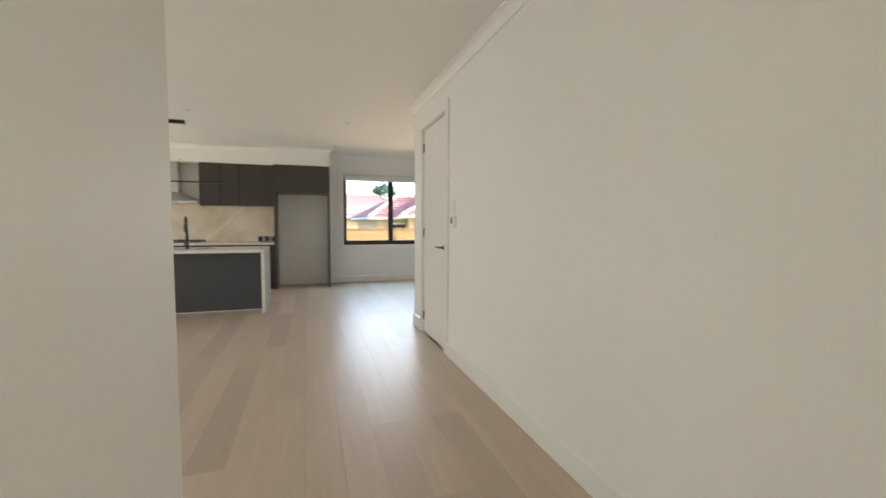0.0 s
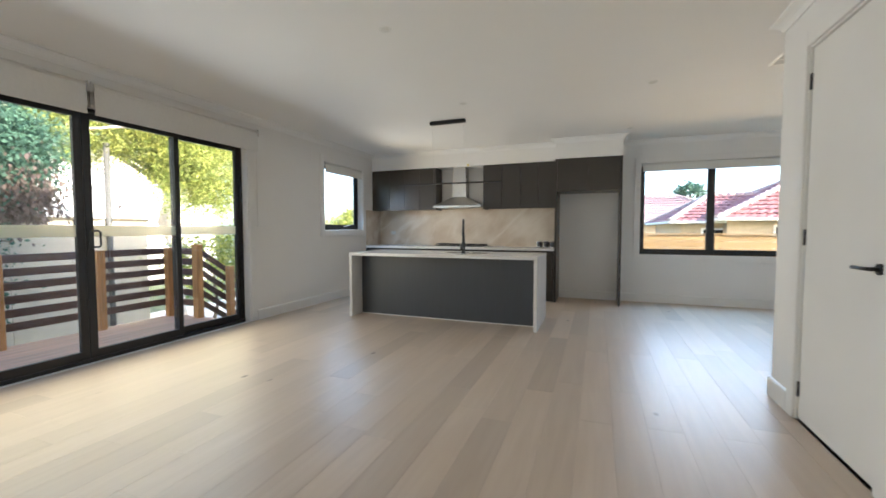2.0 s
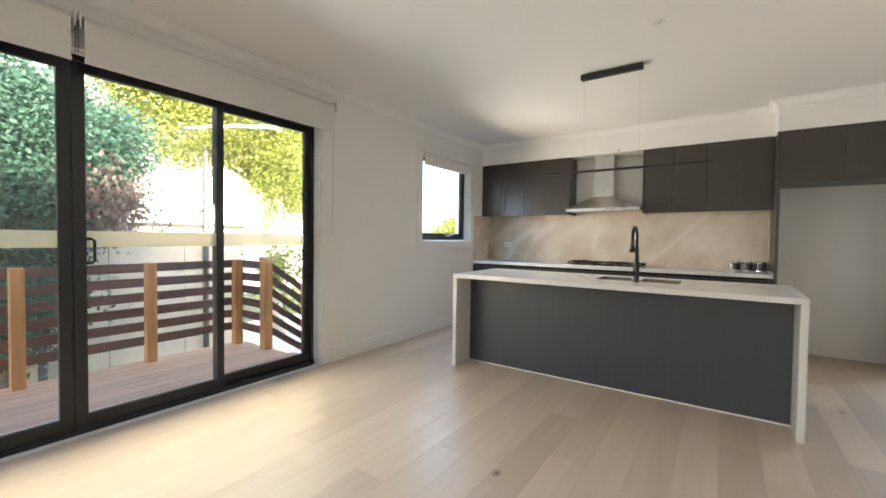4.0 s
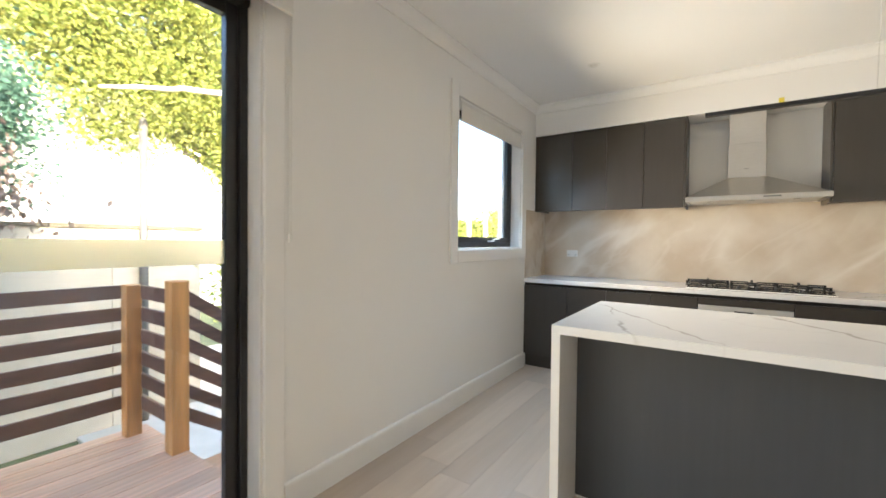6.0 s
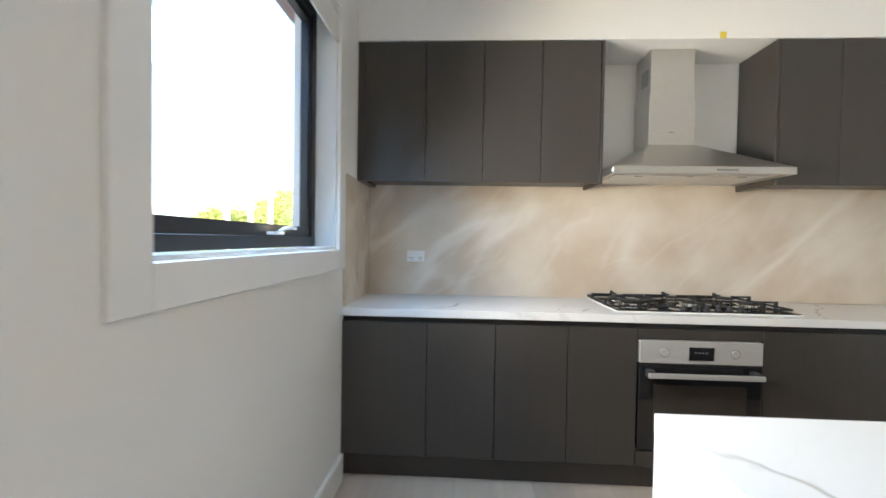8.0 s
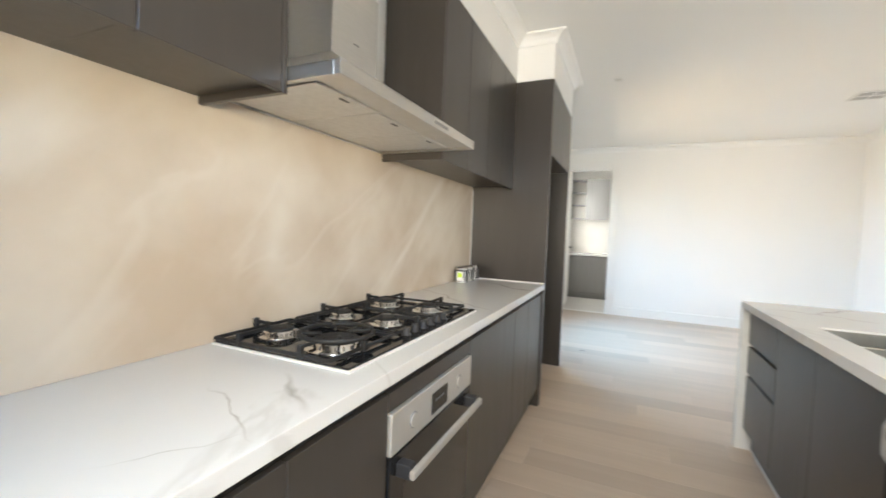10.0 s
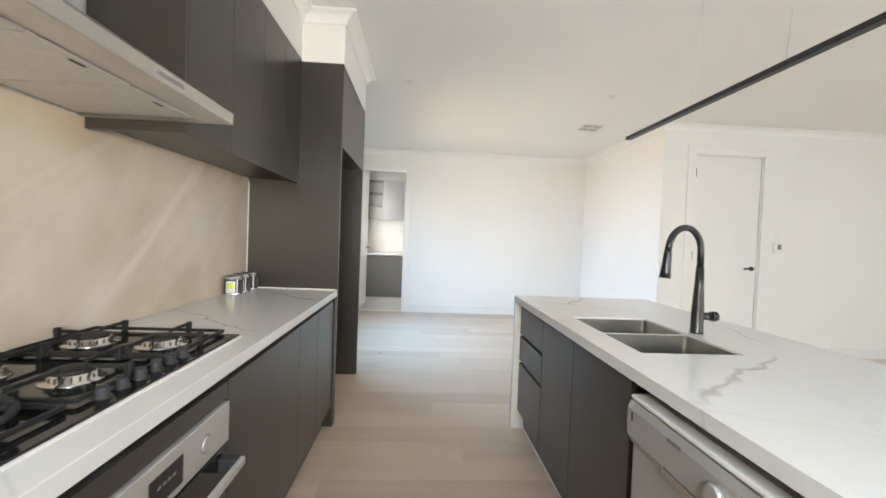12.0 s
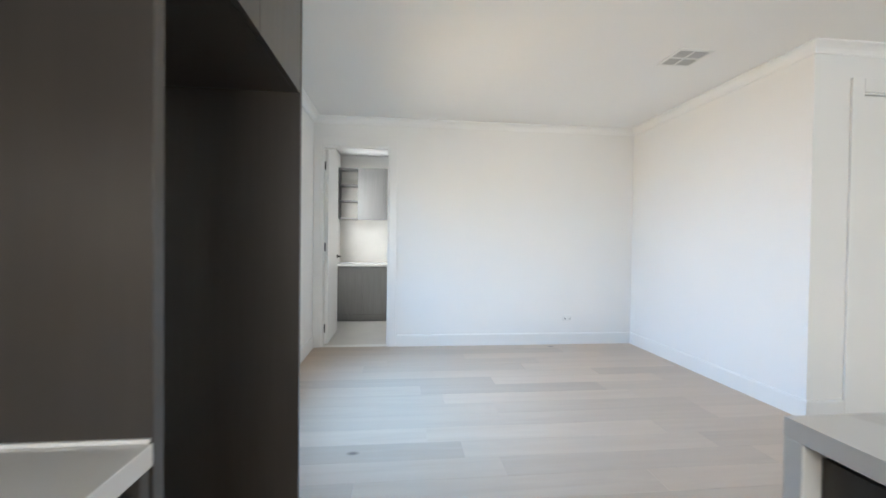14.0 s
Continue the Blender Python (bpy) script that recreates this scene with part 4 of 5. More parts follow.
for i in range(3):
    fa = hx0 + 0.045 + 0.278 * i
    f = part("grease_filter", boxes((fa, fa + 0.272, hy0 + 0.11, hy1 - 0.02, 1.6275, 1.6342), bevel=0.002, segments=1), FILTER_STEEL, hood, "perforated grease filter panel")
    part("latch", boxes((fa + 0.115, fa + 0.155, hy0 + 0.125, hy0 + 0.133, 1.6255, 1.6278)), DARK_PLASTIC, f, "dark filter latch")
part("controls", boxes((1.92, 2.03, hy0 - 0.0025, hy0 - 0.0005, 1.638, 1.649)), GREY_PLASTIC, hood, "row of push buttons")

solid("tape_tag", boxes((2.012, 2.046, -0.3325, -0.3305, 2.392, 2.428), bevel=0.0004, segments=1), YELLOW, "small yellow tape tag on the plaster bulkhead", "tape")

# fridge surround
fs = thing("fridge_surround", "tall charcoal laminate fridge surround with an overhead cupboard", "cabinet")
part("side_panel", boxes((3.6185, 3.650, -0.600, -0.002, 0.0, 2.377), bevel=0.001, segments=1), LAMINATE, fs)
part("side_panel", boxes((4.612, 4.640, -0.600, -0.002, 0.0, 2.377), bevel=0.001, segments=1), LAMINATE, fs)
part("overhead_body", boxes((3.651, 4.611, -0.578, -0.002, 1.850, 2.376)), LAMINATE, fs)
for xa, xb in ((3.652, 4.131), (4.131, 4.610)):
    part("door", boxes((xa + 0.001, xb - 0.001, -0.5995, -0.580, 1.848, 2.376), bevel=0.0012, segments=1), LAMINATE, fs)

# power points, thermostat


def power_point(axis, face, out, a, z, label, mark=False):
    th = thing("power_point", label, "power point")

    def dims(s, e, d0, d1, zz0, zz1):
        lo, hi = sorted((face + out * d0, face + out * d1))
        return (s, e, lo, hi, zz0, zz1) if axis == "x" else (lo, hi, s, e, zz0, zz1)
    part("plate", boxes(dims(a - 0.058, a + 0.058, 0.0, 0.010, z - 0.036, z + 0.036), bevel=0.003), PLASTIC, th)
    for s in (-0.03, 0.03):
        part("switch", boxes(dims(a + s - 0.008, a + s + 0.008, 0.0095, 0.0135, z + 0.010, z + 0.026), bevel=0.001, segments=1), PLASTIC, th)
        part("socket", boxes(dims(a + s - 0.010, a + s - 0.006, 0.0098, 0.0104, z - 0.014, z - 0.004), dims(a + s + 0.006, a + s + 0.010, 0.0098, 0.0104, z - 0.014, z - 0.004),
                             dims(a + s - 0.002, a + s + 0.002, 0.0098, 0.0104, z - 0.026, z - 0.017)), GAP, th)


power_point("x", -0.0142, -1, 0.315, 1.150, "white double power point on the marble splashback")
power_point("y", XF, -1, -3.10, 0.33, "white double power point low on the plaster wall")
th = thing("thermostat", "white wall thermostat with a grey screen beside the door", "thermostat")
part("case", boxes((XD - 0.022, XD, -5.470, -5.335, 1.250, 1.362), bevel=0.006), PLASTIC, th)
part("screen", boxes((XD - 0.0232, XD - 0.0215, -5.425, -5.375, 1.285, 1.345)), GREY_PLASTIC, th, "grey display screen")
sw = thing("light_switch", "white light switch plate above the thermostat", "light switch")
part("plate", boxes((XD - 0.010, XD, -5.440, -5.365, 1.385, 1.500), bevel=0.003), PLASTIC, sw)
for z in (1.42, 1.465):
    part("rocker", boxes((XD - 0.0135, XD - 0.0095, -5.410, -5.395, z - 0.010, z + 0.010), bevel=0.001, segments=1), PLASTIC, sw)

# paint tins on the bench
for i, (tx, ty) in enumerate(((3.305, -0.072), (3.425, -0.068), (3.545, -0.066))):
    can = thing("paint_tin", ("small tin with a lime green spot label on the bench" if i == 0 else "small metal tin with a dark label on the bench"), "tin", group="tins on the bench")
    r, z0, h = 0.047, 0.9005, 0.107
    b = bmesh.new()
    lathe(b, [(r, z0), (r + 0.002, z0 + 0.003), (r, z0 + 0.007), (r, z0 + h - 0.012), (r + 0.0025, z0 + h - 0.008), (r + 0.0025, z0 + h), (r - 0.004, z0 + h), (r - 0.006, z0 + h - 0.006), (0.01, z0 + h - 0.006)], tx, ty, 32)
    part("can", b, TIN, can)
    b = bmesh.new()
    lathe(b, [(r + 0.0006, z0 + 0.012), (r + 0.0010, z0 + 0.0125), (r + 0.0010, z0 + h - 0.0185), (r + 0.0006, z0 + h - 0.018)], tx, ty, 32)
    part("label", b, TIN_LABEL, can, "dark printed label")

    def patch(da0, da1, za, zb, lift, mat, name, lab):
        bm = bmesh.new()
        ang = [math.pi + radians(da0 + (da1 - da0) * k / 8) for k in range(9)]
        lo = [bm.verts.new((tx + (r + lift) * math.cos(a), ty + (r + lift) * math.sin(a), za)) for a in ang]
        hi = [bm.verts.new((tx + (r + lift) * math.cos(a), ty + (r + lift) * math.sin(a), zb)) for a in ang]
        for k in range(8):
            bm.faces.new((lo[k], lo[k + 1], hi[k + 1], hi[k]))
        part(name, bm, mat, can, lab)
    if i < 2:
        patch(-30, 34, z0 + 0.014, z0 + h - 0.026, 0.0016, WHITE_LABEL, "label_patch", "white printed panel")
        patch(-14, 24, z0 + 0.040, z0 + h - 0.036, 0.0022, LIME, "spot", "lime green spot")
    patch(42, 50, z0 + 0.008, z0 + h - 0.012, 0.0016, WHITE_LABEL, "seam", "pale tin seam")
    for row in range(4):
        patch(62 + 3 * row, 96, z0 + 0.024 + 0.014 * row, z0 + 0.029 + 0.014 * row, 0.0016, GREY_PLASTIC, "print", "grey printed lines")

# ---- kitchen island ----
IX0, IX1, IY0, IY1 = 1.030, 3.632, -2.712, -1.792
SX0, SXM0, SXM1, SX1, SY0, SY1 = 2.262, 2.575, 2.600, 2.905, -2.292, -1.915
isl = thing("kitchen_island", "white veined stone island with waterfall ends and charcoal panels", "kitchen island")
wt2 = bmesh.new()
cx, cy = (IX0, SX0, SX1, IX1), (IY0, SY0, SY1, IY1)
lat = {(i, j, k): wt2.verts.new((cx[i], cy[j], z)) for i in range(4) for j in range(4) for k, z in enumerate((0.861, 0.900))}
for i in range(3):
    for j in range(3):
        if (i, j) != (1, 1):
            for k in (0, 1):
                wt2.faces.new([lat[p] for p in ((i, j, k), (i + 1, j, k), (i + 1, j + 1, k), (i, j + 1, k))])
for i in range(3):
    for j in (0, 3):
        wt2.faces.new([lat[p] for p in ((i, j, 0), (i + 1, j, 0), (i + 1, j, 1), (i, j, 1))])
        wt2.faces.new([lat[p] for p in ((j, i, 0), (j, i + 1, 0), (j, i + 1, 1), (j, i, 1))])
for j in (1, 2):
    wt2.faces.new([lat[p] for p in ((1, j, 0), (2, j, 0), (2, j, 1), (1, j, 1))])
    wt2.faces.new([lat[p] for p in ((j, 1, 0), (j, 2, 0), (j, 2, 1), (j, 1, 1))])
part("worktop", wt2, STONE, isl)
part("waterfall_end", boxes((IX0, IX0 + 0.040, IY0, IY1, 0.0, 0.8605), bevel=0.0015, segments=1), STONE, isl)
part("waterfall_end", boxes((IX1 - 0.040, IX1, IY0, IY1, 0.0, 0.8605), bevel=0.0015, segments=1), STONE, isl)
# this panel's colour carries the bluish sky light
part("front_panel", boxes((IX0 + 0.041, IX1 - 0.041, -2.445, -2.425, 0.0, 0.860)), LAMINATE_SKYLIT, isl, "charcoal laminate seating-side panel, coloured bluer as if skylit")
# shade under the worktop, put in as a near-black strip
part("shadow_rail", boxes((IX0 + 0.042, IX1 - 0.042, -1.8545, -1.846, 0.837, 0.8602)), GAP, isl, "near-black strip for the shade in the recess under the worktop")
part("floor_bead", boxes((IX0 + 0.041, IX1 - 0.041, -2.451, -2.4455, 0.0, 0.010), bevel=0.001, segments=1), TRIM, isl, "thin white floor bead")
for xa, xb in ((1.071, 1.518), (2.165, 2.660), (2.660, 3.100)):
    cab = thing("island_cabinet", "charcoal laminate island cabinet with a plain door", "cabinet", group="island cabinets")
    part("body", boxes((xa + 0.001, xb - 0.001, -2.42, -1.855, 0.13, 0.66 if 2 < xa < 3 else 0.85)), GAP, cab)
    part("door", boxes((xa + 0.0015, xb - 0.0015, -1.850, -1.832, 0.135, 0.835), bevel=0.0012, segments=1), LAMINATE, cab)
    part("kickboard", boxes((xa, xb, -1.892, -1.88, 0.0, 0.13)), LAMINATE, cab)
    part("kick_trim", boxes((xa, xb, -1.8795, -1.874, 0.0, 0.012)), TRIM, cab, "thin white floor bead")
dr = thing("drawer_unit", "charcoal laminate three-drawer unit at the island end", "drawer unit")
part("body", boxes((3.101, 3.591, -2.42, -1.855, 0.13, 0.85)), GAP, dr)
for za, zb in ((0.655, 0.835), (0.475, 0.635), (0.135, 0.455)):
    part("drawer_front", boxes((3.102, 3.590, -1.850, -1.832, za, zb), bevel=0.0012, segments=1), LAMINATE, dr)
part("kickboard", boxes((3.100, 3.592, -1.892, -1.88, 0.0, 0.13)), LAMINATE, dr)
part("kick_trim", boxes((3.100, 3.592, -1.8795, -1.874, 0.0, 0.012)), TRIM, dr, "thin white floor bead")

dw = thing("dishwasher", "silver freestanding dishwasher under the island worktop", "dishwasher")
part("body", boxes((1.522, 2.118, -2.40, -1.845, 0.02, 0.812)), SILVER, dw)
part("door", boxes((1.524, 2.116, -1.844, -1.818, 0.12, 0.660), bevel=0.004), SILVER, dw)
part("plinth", boxes((1.524, 2.116, -1.90, -1.88, 0.0, 0.12)), DARK_PLASTIC, dw)
b = bmesh.new()
prof = [(-1.845, 0.662), (-1.812, 0.664), (-1.797, 0.690), (-1.796, 0.772), (-1.806, 0.794), (-1.845, 0.797)]
e0 = [b.verts.new((1.523, y, z)) for y, z in prof]
e1 = [b.verts.new((2.117, y, z)) for y, z in prof]
for k in range(len(prof)):
    b.faces.new((e0[k], e0[(k + 1) % 6], e1[(k + 1) % 6], e1[k]))
b.faces.new(e0[::-1])
b.faces.new(e1)
cp = part("control_panel", b, SILVER, dw, "curved silver control panel")
part("top_strip", boxes((1.523, 2.117, -1.850, -1.804, 0.799, 0.813), bevel=0.005), PLASTIC, dw, "pale lid edge")
b = bmesh.new()
tube(b, [(1.735, -1.796, 0.735), (1.735, -1.780, 0.735)], [0.026, 0.023], 24)
part("dial", b, SILVER, cp, "round programme dial")
part("display", boxes((1.618, 1.668, -1.7955, -1.794, 0.700, 0.775)), BLACK_GLASS, cp, "black button display")
part("buttons", boxes(*[(1.628 + 0.018 * i, 1.638 + 0.018 * i, -1.7942, -1.7932, 0.715 + 0.022 * j, 0.722 + 0.022 * j) for i in range(2) for j in range(2)]), PLASTIC, cp, "white button marks")
part("grip_recess", boxes((1.77, 1.93, -1.800, -1.794, 0.666, 0.690), bevel=0.002, segments=1), CHROME, cp, "bright hand grip recess")
part("badge", boxes((1.86, 1.915, -1.7955, -1.794, 0.765, 0.775)), GREY_PLASTIC, cp, "small grey badge")
part("indicator", boxes((2.085, 2.092, -1.7955, -1.794, 0.740, 0.765)), DARK_PLASTIC, cp)

sink = thing("double_sink", "double bowl stainless steel undermount sink in the island", "sink")
for xa, xb in ((SX0, SXM0), (SXM1, SX1)):
    b = bmesh.new()
    t, zb = 0.0015, 0.700
    inset = 0.012
    top = [b.verts.new(p) for p in ((xa + 0.0015, SY0 + 0.0015, 0.892), (xb - 0.0015, SY0 + 0.0015, 0.892), (xb - 0.0015, SY1 - 0.0015, 0.892), (xa + 0.0015, SY1 - 0.0015, 0.892))]
    bot = [b.verts.new(p) for p in ((xa + inset, SY0 + inset, zb), (xb - inset, SY0 + inset, zb), (xb - inset, SY1 - inset, zb), (xa + inset, SY1 - inset, zb))]
    for k in range(4):
        b.faces.new((top[(k + 1) % 4], top[k], bot[k], bot[(k + 1) % 4]))
    b.faces.new(bot)
    bmesh.ops.bevel(b, geom=[e for e in b.edges if any(q in bot for q in e.verts)], offset=0.014, segments=3, affect="EDGES", profile=0.5)
    bowl = part("bowl", b, SINK_STEEL, sink)
    sol = bowl.modifiers.new("thickness", "SOLIDIFY")
    sol.thickness, sol.offset = 0.0015, 0
    b = bmesh.new()
    cxx, cyy = (xa + xb) / 2, (SY0 + SY1) / 2
    lathe(b, [(0.045, zb + 0.0012), (0.044, zb + 0.004), (0.030, zb + 0.0035), (0.012, zb + 0.002)], cxx, cyy, 24)
    part("drain", b, CHROME, bowl, "round bright drain")

part("divider", boxes((SXM0, SXM1, SY0 - 0.002, SY1 + 0.002, 0.855, 0.8925), bevel=0.004), STEEL, sink, "bright steel divider")

tap = thing("mixer_tap", "gunmetal gooseneck pull-out mixer tap on the island", "tap")
tx, ty = 2.600, -2.352
b = bmesh.new()
lathe(b, [(0.027, 0.9005), (0.027, 0.906), (0.0255, 0.910), (0.0245, 1.00), (0.019, 1.10), (0.0155, 1.19)], tx, ty, 24)
part("body", b, GUNMETAL, tap)
b = bmesh.new()
arc = [(tx, ty, 1.19), (tx, ty, 1.255)]
R, ux, uy = 0.100, -0.33, 0.944
for k in range(1, 17):
    a = math.pi * k / 17 * 1.06
    arc.append((tx + ux * (R - R * math.cos(a)), ty + uy * (R - R * math.cos(a)), 1.255 + R * math.sin(a)))
tube(b, arc, 0.0135, 16)
part("spout", b, GUNMETAL, tap)
d = (Vector(arc[-1]) - Vector(arc[-2])).normalized()
p = Vector(arc[-1])
b = bmesh.new()
tube(b, [p, p + d * 0.005, p + d * 0.05, p + d * 0.085, p + d * 0.115], [0.014, 0.0155, 0.0175, 0.020, 0.0225], 18)
part("spray_head", b, GUNMETAL, tap)
b = bmesh.new()
tube(b, [(tx, ty, 0.975), (tx, ty - 0.062, 0.975)], 0.017, 18)
tube(b, [(tx, ty - 0.062, 0.975), (tx, ty - 0.085, 0.975)], 0.0215, 18)
tube(b, [(tx - 0.0, ty - 0.03, 0.985), (tx - 0.012, ty - 0.012, 1.015), (tx - 0.02, ty + 0.01, 1.035)], 0.004, 8)
part("lever", b, GUNMETAL, tap)

# ---- ceiling fittings ----
pend = thing("linear_pendant", "slim black linear pendant hung over the island", "pendant light")
part("canopy", boxes((2.110, 2.612, -2.350, -2.292, 2.655, H), bevel=0.002, segments=1), BLACK, pend, "black ceiling box")
part("bar", boxes((1.580, 3.105, -2.277, -2.245, 1.850, 1.868), bevel=0.003), BLACK, pend)
for wx in (2.135, 2.585):
    b = bmesh.new()
    tube(b, [(wx, -2.26, 1.867), (wx, -2.315, 2.656)], 0.0009, 6)
    part("wire", b, STEEL, pend, "thin suspension wire")

for lx, ly in ((2.79, -2.955), (4.78, -2.94), (2.80, -4.85), (0.78, -1.08), (4.70, -0.99)):
    dl = thing("downlight", "small white recessed ceiling downlight, switched off", "downlight", group="ceiling downlights")
    b = bmesh.new()
    lathe(b, [(0.032, H - 0.0015), (0.034, H - 0.004), (0.044, H - 0.006), (0.047, H - 0.003), (0.047, H)], lx, ly, 28)
    part("trim_ring", b, PLASTIC, dl)
    b = bmesh.new()
    lathe(b, [(0.031, H - 0.0005), (0.031, H - 0.0025), (0.01, H - 0.003)], lx, ly, 24)
    part("lens", b, BLIND, dl, "frosted lens")

vent = thing("ceiling_vent", "square grey air-conditioning vent in the ceiling", "vent")
VX0, VX1, VY0, VY1 = 5.700, 5.980, -3.320, -3.045
part("frame", boxes((VX0, VX1, VY0, VY0 + 0.022, H - 0.010, H), (VX0, VX1, VY1 - 0.022, VY1, H - 0.010, H), (VX0, VX0 + 0.022, VY0 + 0.022, VY1 - 0.022, H - 0.010, H),
                    (VX1 - 0.022, VX1, VY0 + 0.022, VY1 - 0.022, H - 0.010, H), (5.832, 5.848, VY0 + 0.022, VY1 - 0.022, H - 0.010, H), (VX0 + 0.022, VX1 - 0.022, -3.190, -3.175, H - 0.009, H), bevel=0.001, segments=1), PLASTIC, vent, "white vent frame")
part("backing", boxes((VX0 + 0.01, VX1 - 0.01, VY0 + 0.01, VY1 - 0.01, H - 0.0015, H)), GREY_PLASTIC, vent)
for qx in (VX0 + 0.024, 5.850):
    for qy in (VY0 + 0.024, -3.173):
        for k in range(6):
            s = qy + 0.010 + k * 0.0165
            part("slat", boxes((qx, qx + 0.105, s, s + 0.009, H - 0.008, H - 0.003)), VENT_PAINT, vent)

# ---- laundry ----
for ya, yb in ((-0.44, -0.03), (-0.87, -0.44), (-1.40, -0.87)):
    cab = thing("laundry_cabinet", "grey laminate laundry base cabinet with a plain door", "cabinet", group="laundry cabinets")
    part("body", boxes((9.33, 9.928, ya + 0.001, yb - 0.001, 0.11, 0.86)), GAP, cab)
    part("door", boxes((9.31, 9.328, ya + 0.0015, yb - 0.0015, 0.115, 0.855), bevel=0.001, segments=1), GREY_LAMINATE, cab)
    part("kickboard", boxes((9.36, 9.375, ya, yb, 0.0, 0.11)), GREY_LAMINATE, cab)
solid("laundry_benchtop", boxes((9.295, 9.928, -1.40, -0.002, 0.865, 0.900), bevel=0.002), STONE, "white stone laundry benchtop", "benchtop")
solid("laundry_splashback", boxes((9.918, 9.929, -1.40, -0.002, 0.901, 1.62)), TILE, "pale tiled laundry splashback", "splashback")
op = thing("open_shelf", "grey laminate open shelf unit on the laundry wall", "shelf")
part("back", boxes((9.915, 9.929, -0.318, -0.002, 1.62, 2.44)), TILE, op, "pale back panel")
part("side", boxes((9.60, 9.914, -0.018, -0.002, 1.62, 2.44)), GREY_LAMINATE, op)
for z in (1.62, 1.90, 2.16, 2.424):
    part("shelf", boxes((9.60, 9.914, -0.318, -0.019, z, z + 0.016)), GREY_LAMINATE, op)
for ya, yb in ((-0.75, -0.32), (-1.18, -0.75)):
    cab = thing("laundry_cupboard", "grey laminate laundry wall cupboard with a plain door", "cupboard", group="laundry wall cupboards")
    part("body", boxes((9.60, 9.929, ya + 0.001, yb - 0.001, 1.62, 2.44)), GREY_LAMINATE, cab)
    part("door", boxes((9.58, 9.598, ya + 0.0015, yb - 0.0015, 1.605, 2.44), bevel=0.001, segments=1), GREY_LAMINATE, cab)

# ---- outside: ground, deck, rails ----
GZ = -1.50
g = bmesh.new()
box(g, -400, 400, -400, 400, GZ - 0.2, GZ)
solid("ground", g, GRASS, "bare soil and patchy grass yard", "ground", kind="structure")

# added slab; its pale colour gives the ground here a sunlit look
solid("bright_ground_slab", boxes((-9.0, -1.25, -2.75, 6.0, GZ, GZ + 0.05), bevel=0.01, segments=1), SUNLIT_GROUND, "pale slab standing for bright sunlit ground beyond the deck steps", "paving", kind="structure")

deck = thing("deck", "red-brown timber deck outside the sliding door", "deck", kind="structure")
part("bearers", boxes((-1.66, -1.60, -7.6, -3.30, GZ, -0.085), (-0.90, -0.84, -7.6, -3.30, GZ, -0.085), (-0.30, -0.24, -7.6, -3.30, GZ, -0.085)), RAIL_TIMBER, deck)
DK = -0.06
bd = bmesh.new()
box(bd, -0.066, 0.066, -2.16, 2.16, -0.011, 0.011)
bmesh.ops.bevel(bd, geom=list(bd.edges), offset=0.002, segments=1, affect="EDGES")
first = None
for k in range(11):
    x = -0.30 - k * 0.137
    if first is None:
        first = part("deck_board", bd, DECK_TIMBER, deck)
        board = first
    else:
        board = new("deck_board", first.data)
        board.parent = deck
    board.location = (x, -5.45, DK - 0.012)


def rail_post(parent, x, y, z0, z1, s=0.045):
    part("post", boxes((x - s, x + s, y - s, y + s, z0, z1), bevel=0.004, segments=1), POST_TIMBER, parent, "orange treated pine post")


rail = thing("deck_railing", "timber deck railing with dark slats and pine posts", "railing")
for py in (-3.41, -4.31, -5.27, -6.22, -7.17):
    rail_post(rail, -1.63, py, -0.30, 0.955)
rail_post(rail, -1.14, -3.335, -0.30, 1.005, 0.05)
for k in range(6):
    z = 0.905 - k * 0.150
    part("slat", boxes((-1.697, -1.676, -7.30, -3.372, z - 0.045, z + 0.045), bevel=0.002, segments=1), RAIL_TIMBER, rail)
    part("slat", boxes((-1.675, -1.192, -3.372, -3.350, z - 0.045, z + 0.045), bevel=0.002, segments=1), RAIL_TIMBER, rail)
stair = thing("stair_railing", "sloping timber stair railing with dark slats", "railing")
rail_post(stair, -1.10, -2.82, GZ, 0.65)
rail_post(stair, -1.10, -2.10, GZ, 0.15)
rail_post(stair, -1.10, -1.62, GZ, -0.20)
for k in range(6):
    z = 0.905 - k * 0.150
    b = bmesh.new()
    y0, y1, fall = -3.284, -1.60, -0.70
    v = [b.verts.new(p) for x in (-1.170, -1.148) for p in ((x, y0, z - 0.045), (x, y1, z - 0.045 + fall * (y1 - y0)), (x, y1, z + 0.045 + fall * (y1 - y0)), (x, y0, z + 0.045))]
    b.faces.new(v[:4][::-1])
    b.faces.new(v[4:])
    for q in range(4):
        b.faces.new((v[q], v[(q + 1) % 4], v[4 + (q + 1) % 4], v[4 + q]))
    part("slat", b, RAIL_TIMBER, stair)
steps = thing("deck_steps", "timber steps leading down from the deck", "steps")
for k in range(8):
    part("tread", boxes((-1.10, -0.25, -3.29 + 0.28 * k, -3.29 + 0.28 * (k + 1), -0.20 - 0.15 * k, -0.165 - 0.15 * k), bevel=0.003, segments=1), DECK_TIMBER, steps)
for sx in (-1.09, -0.29):
    part("stringer", boxes((sx, sx + 0.04, -3.29, -2.47, GZ, -0.98), (sx, sx + 0.04, -3.29, -2.75, -0.98, -0.60), (sx, sx + 0.04, -3.29, -3.02, -0.60, -0.21)), RAIL_TIMBER, steps)

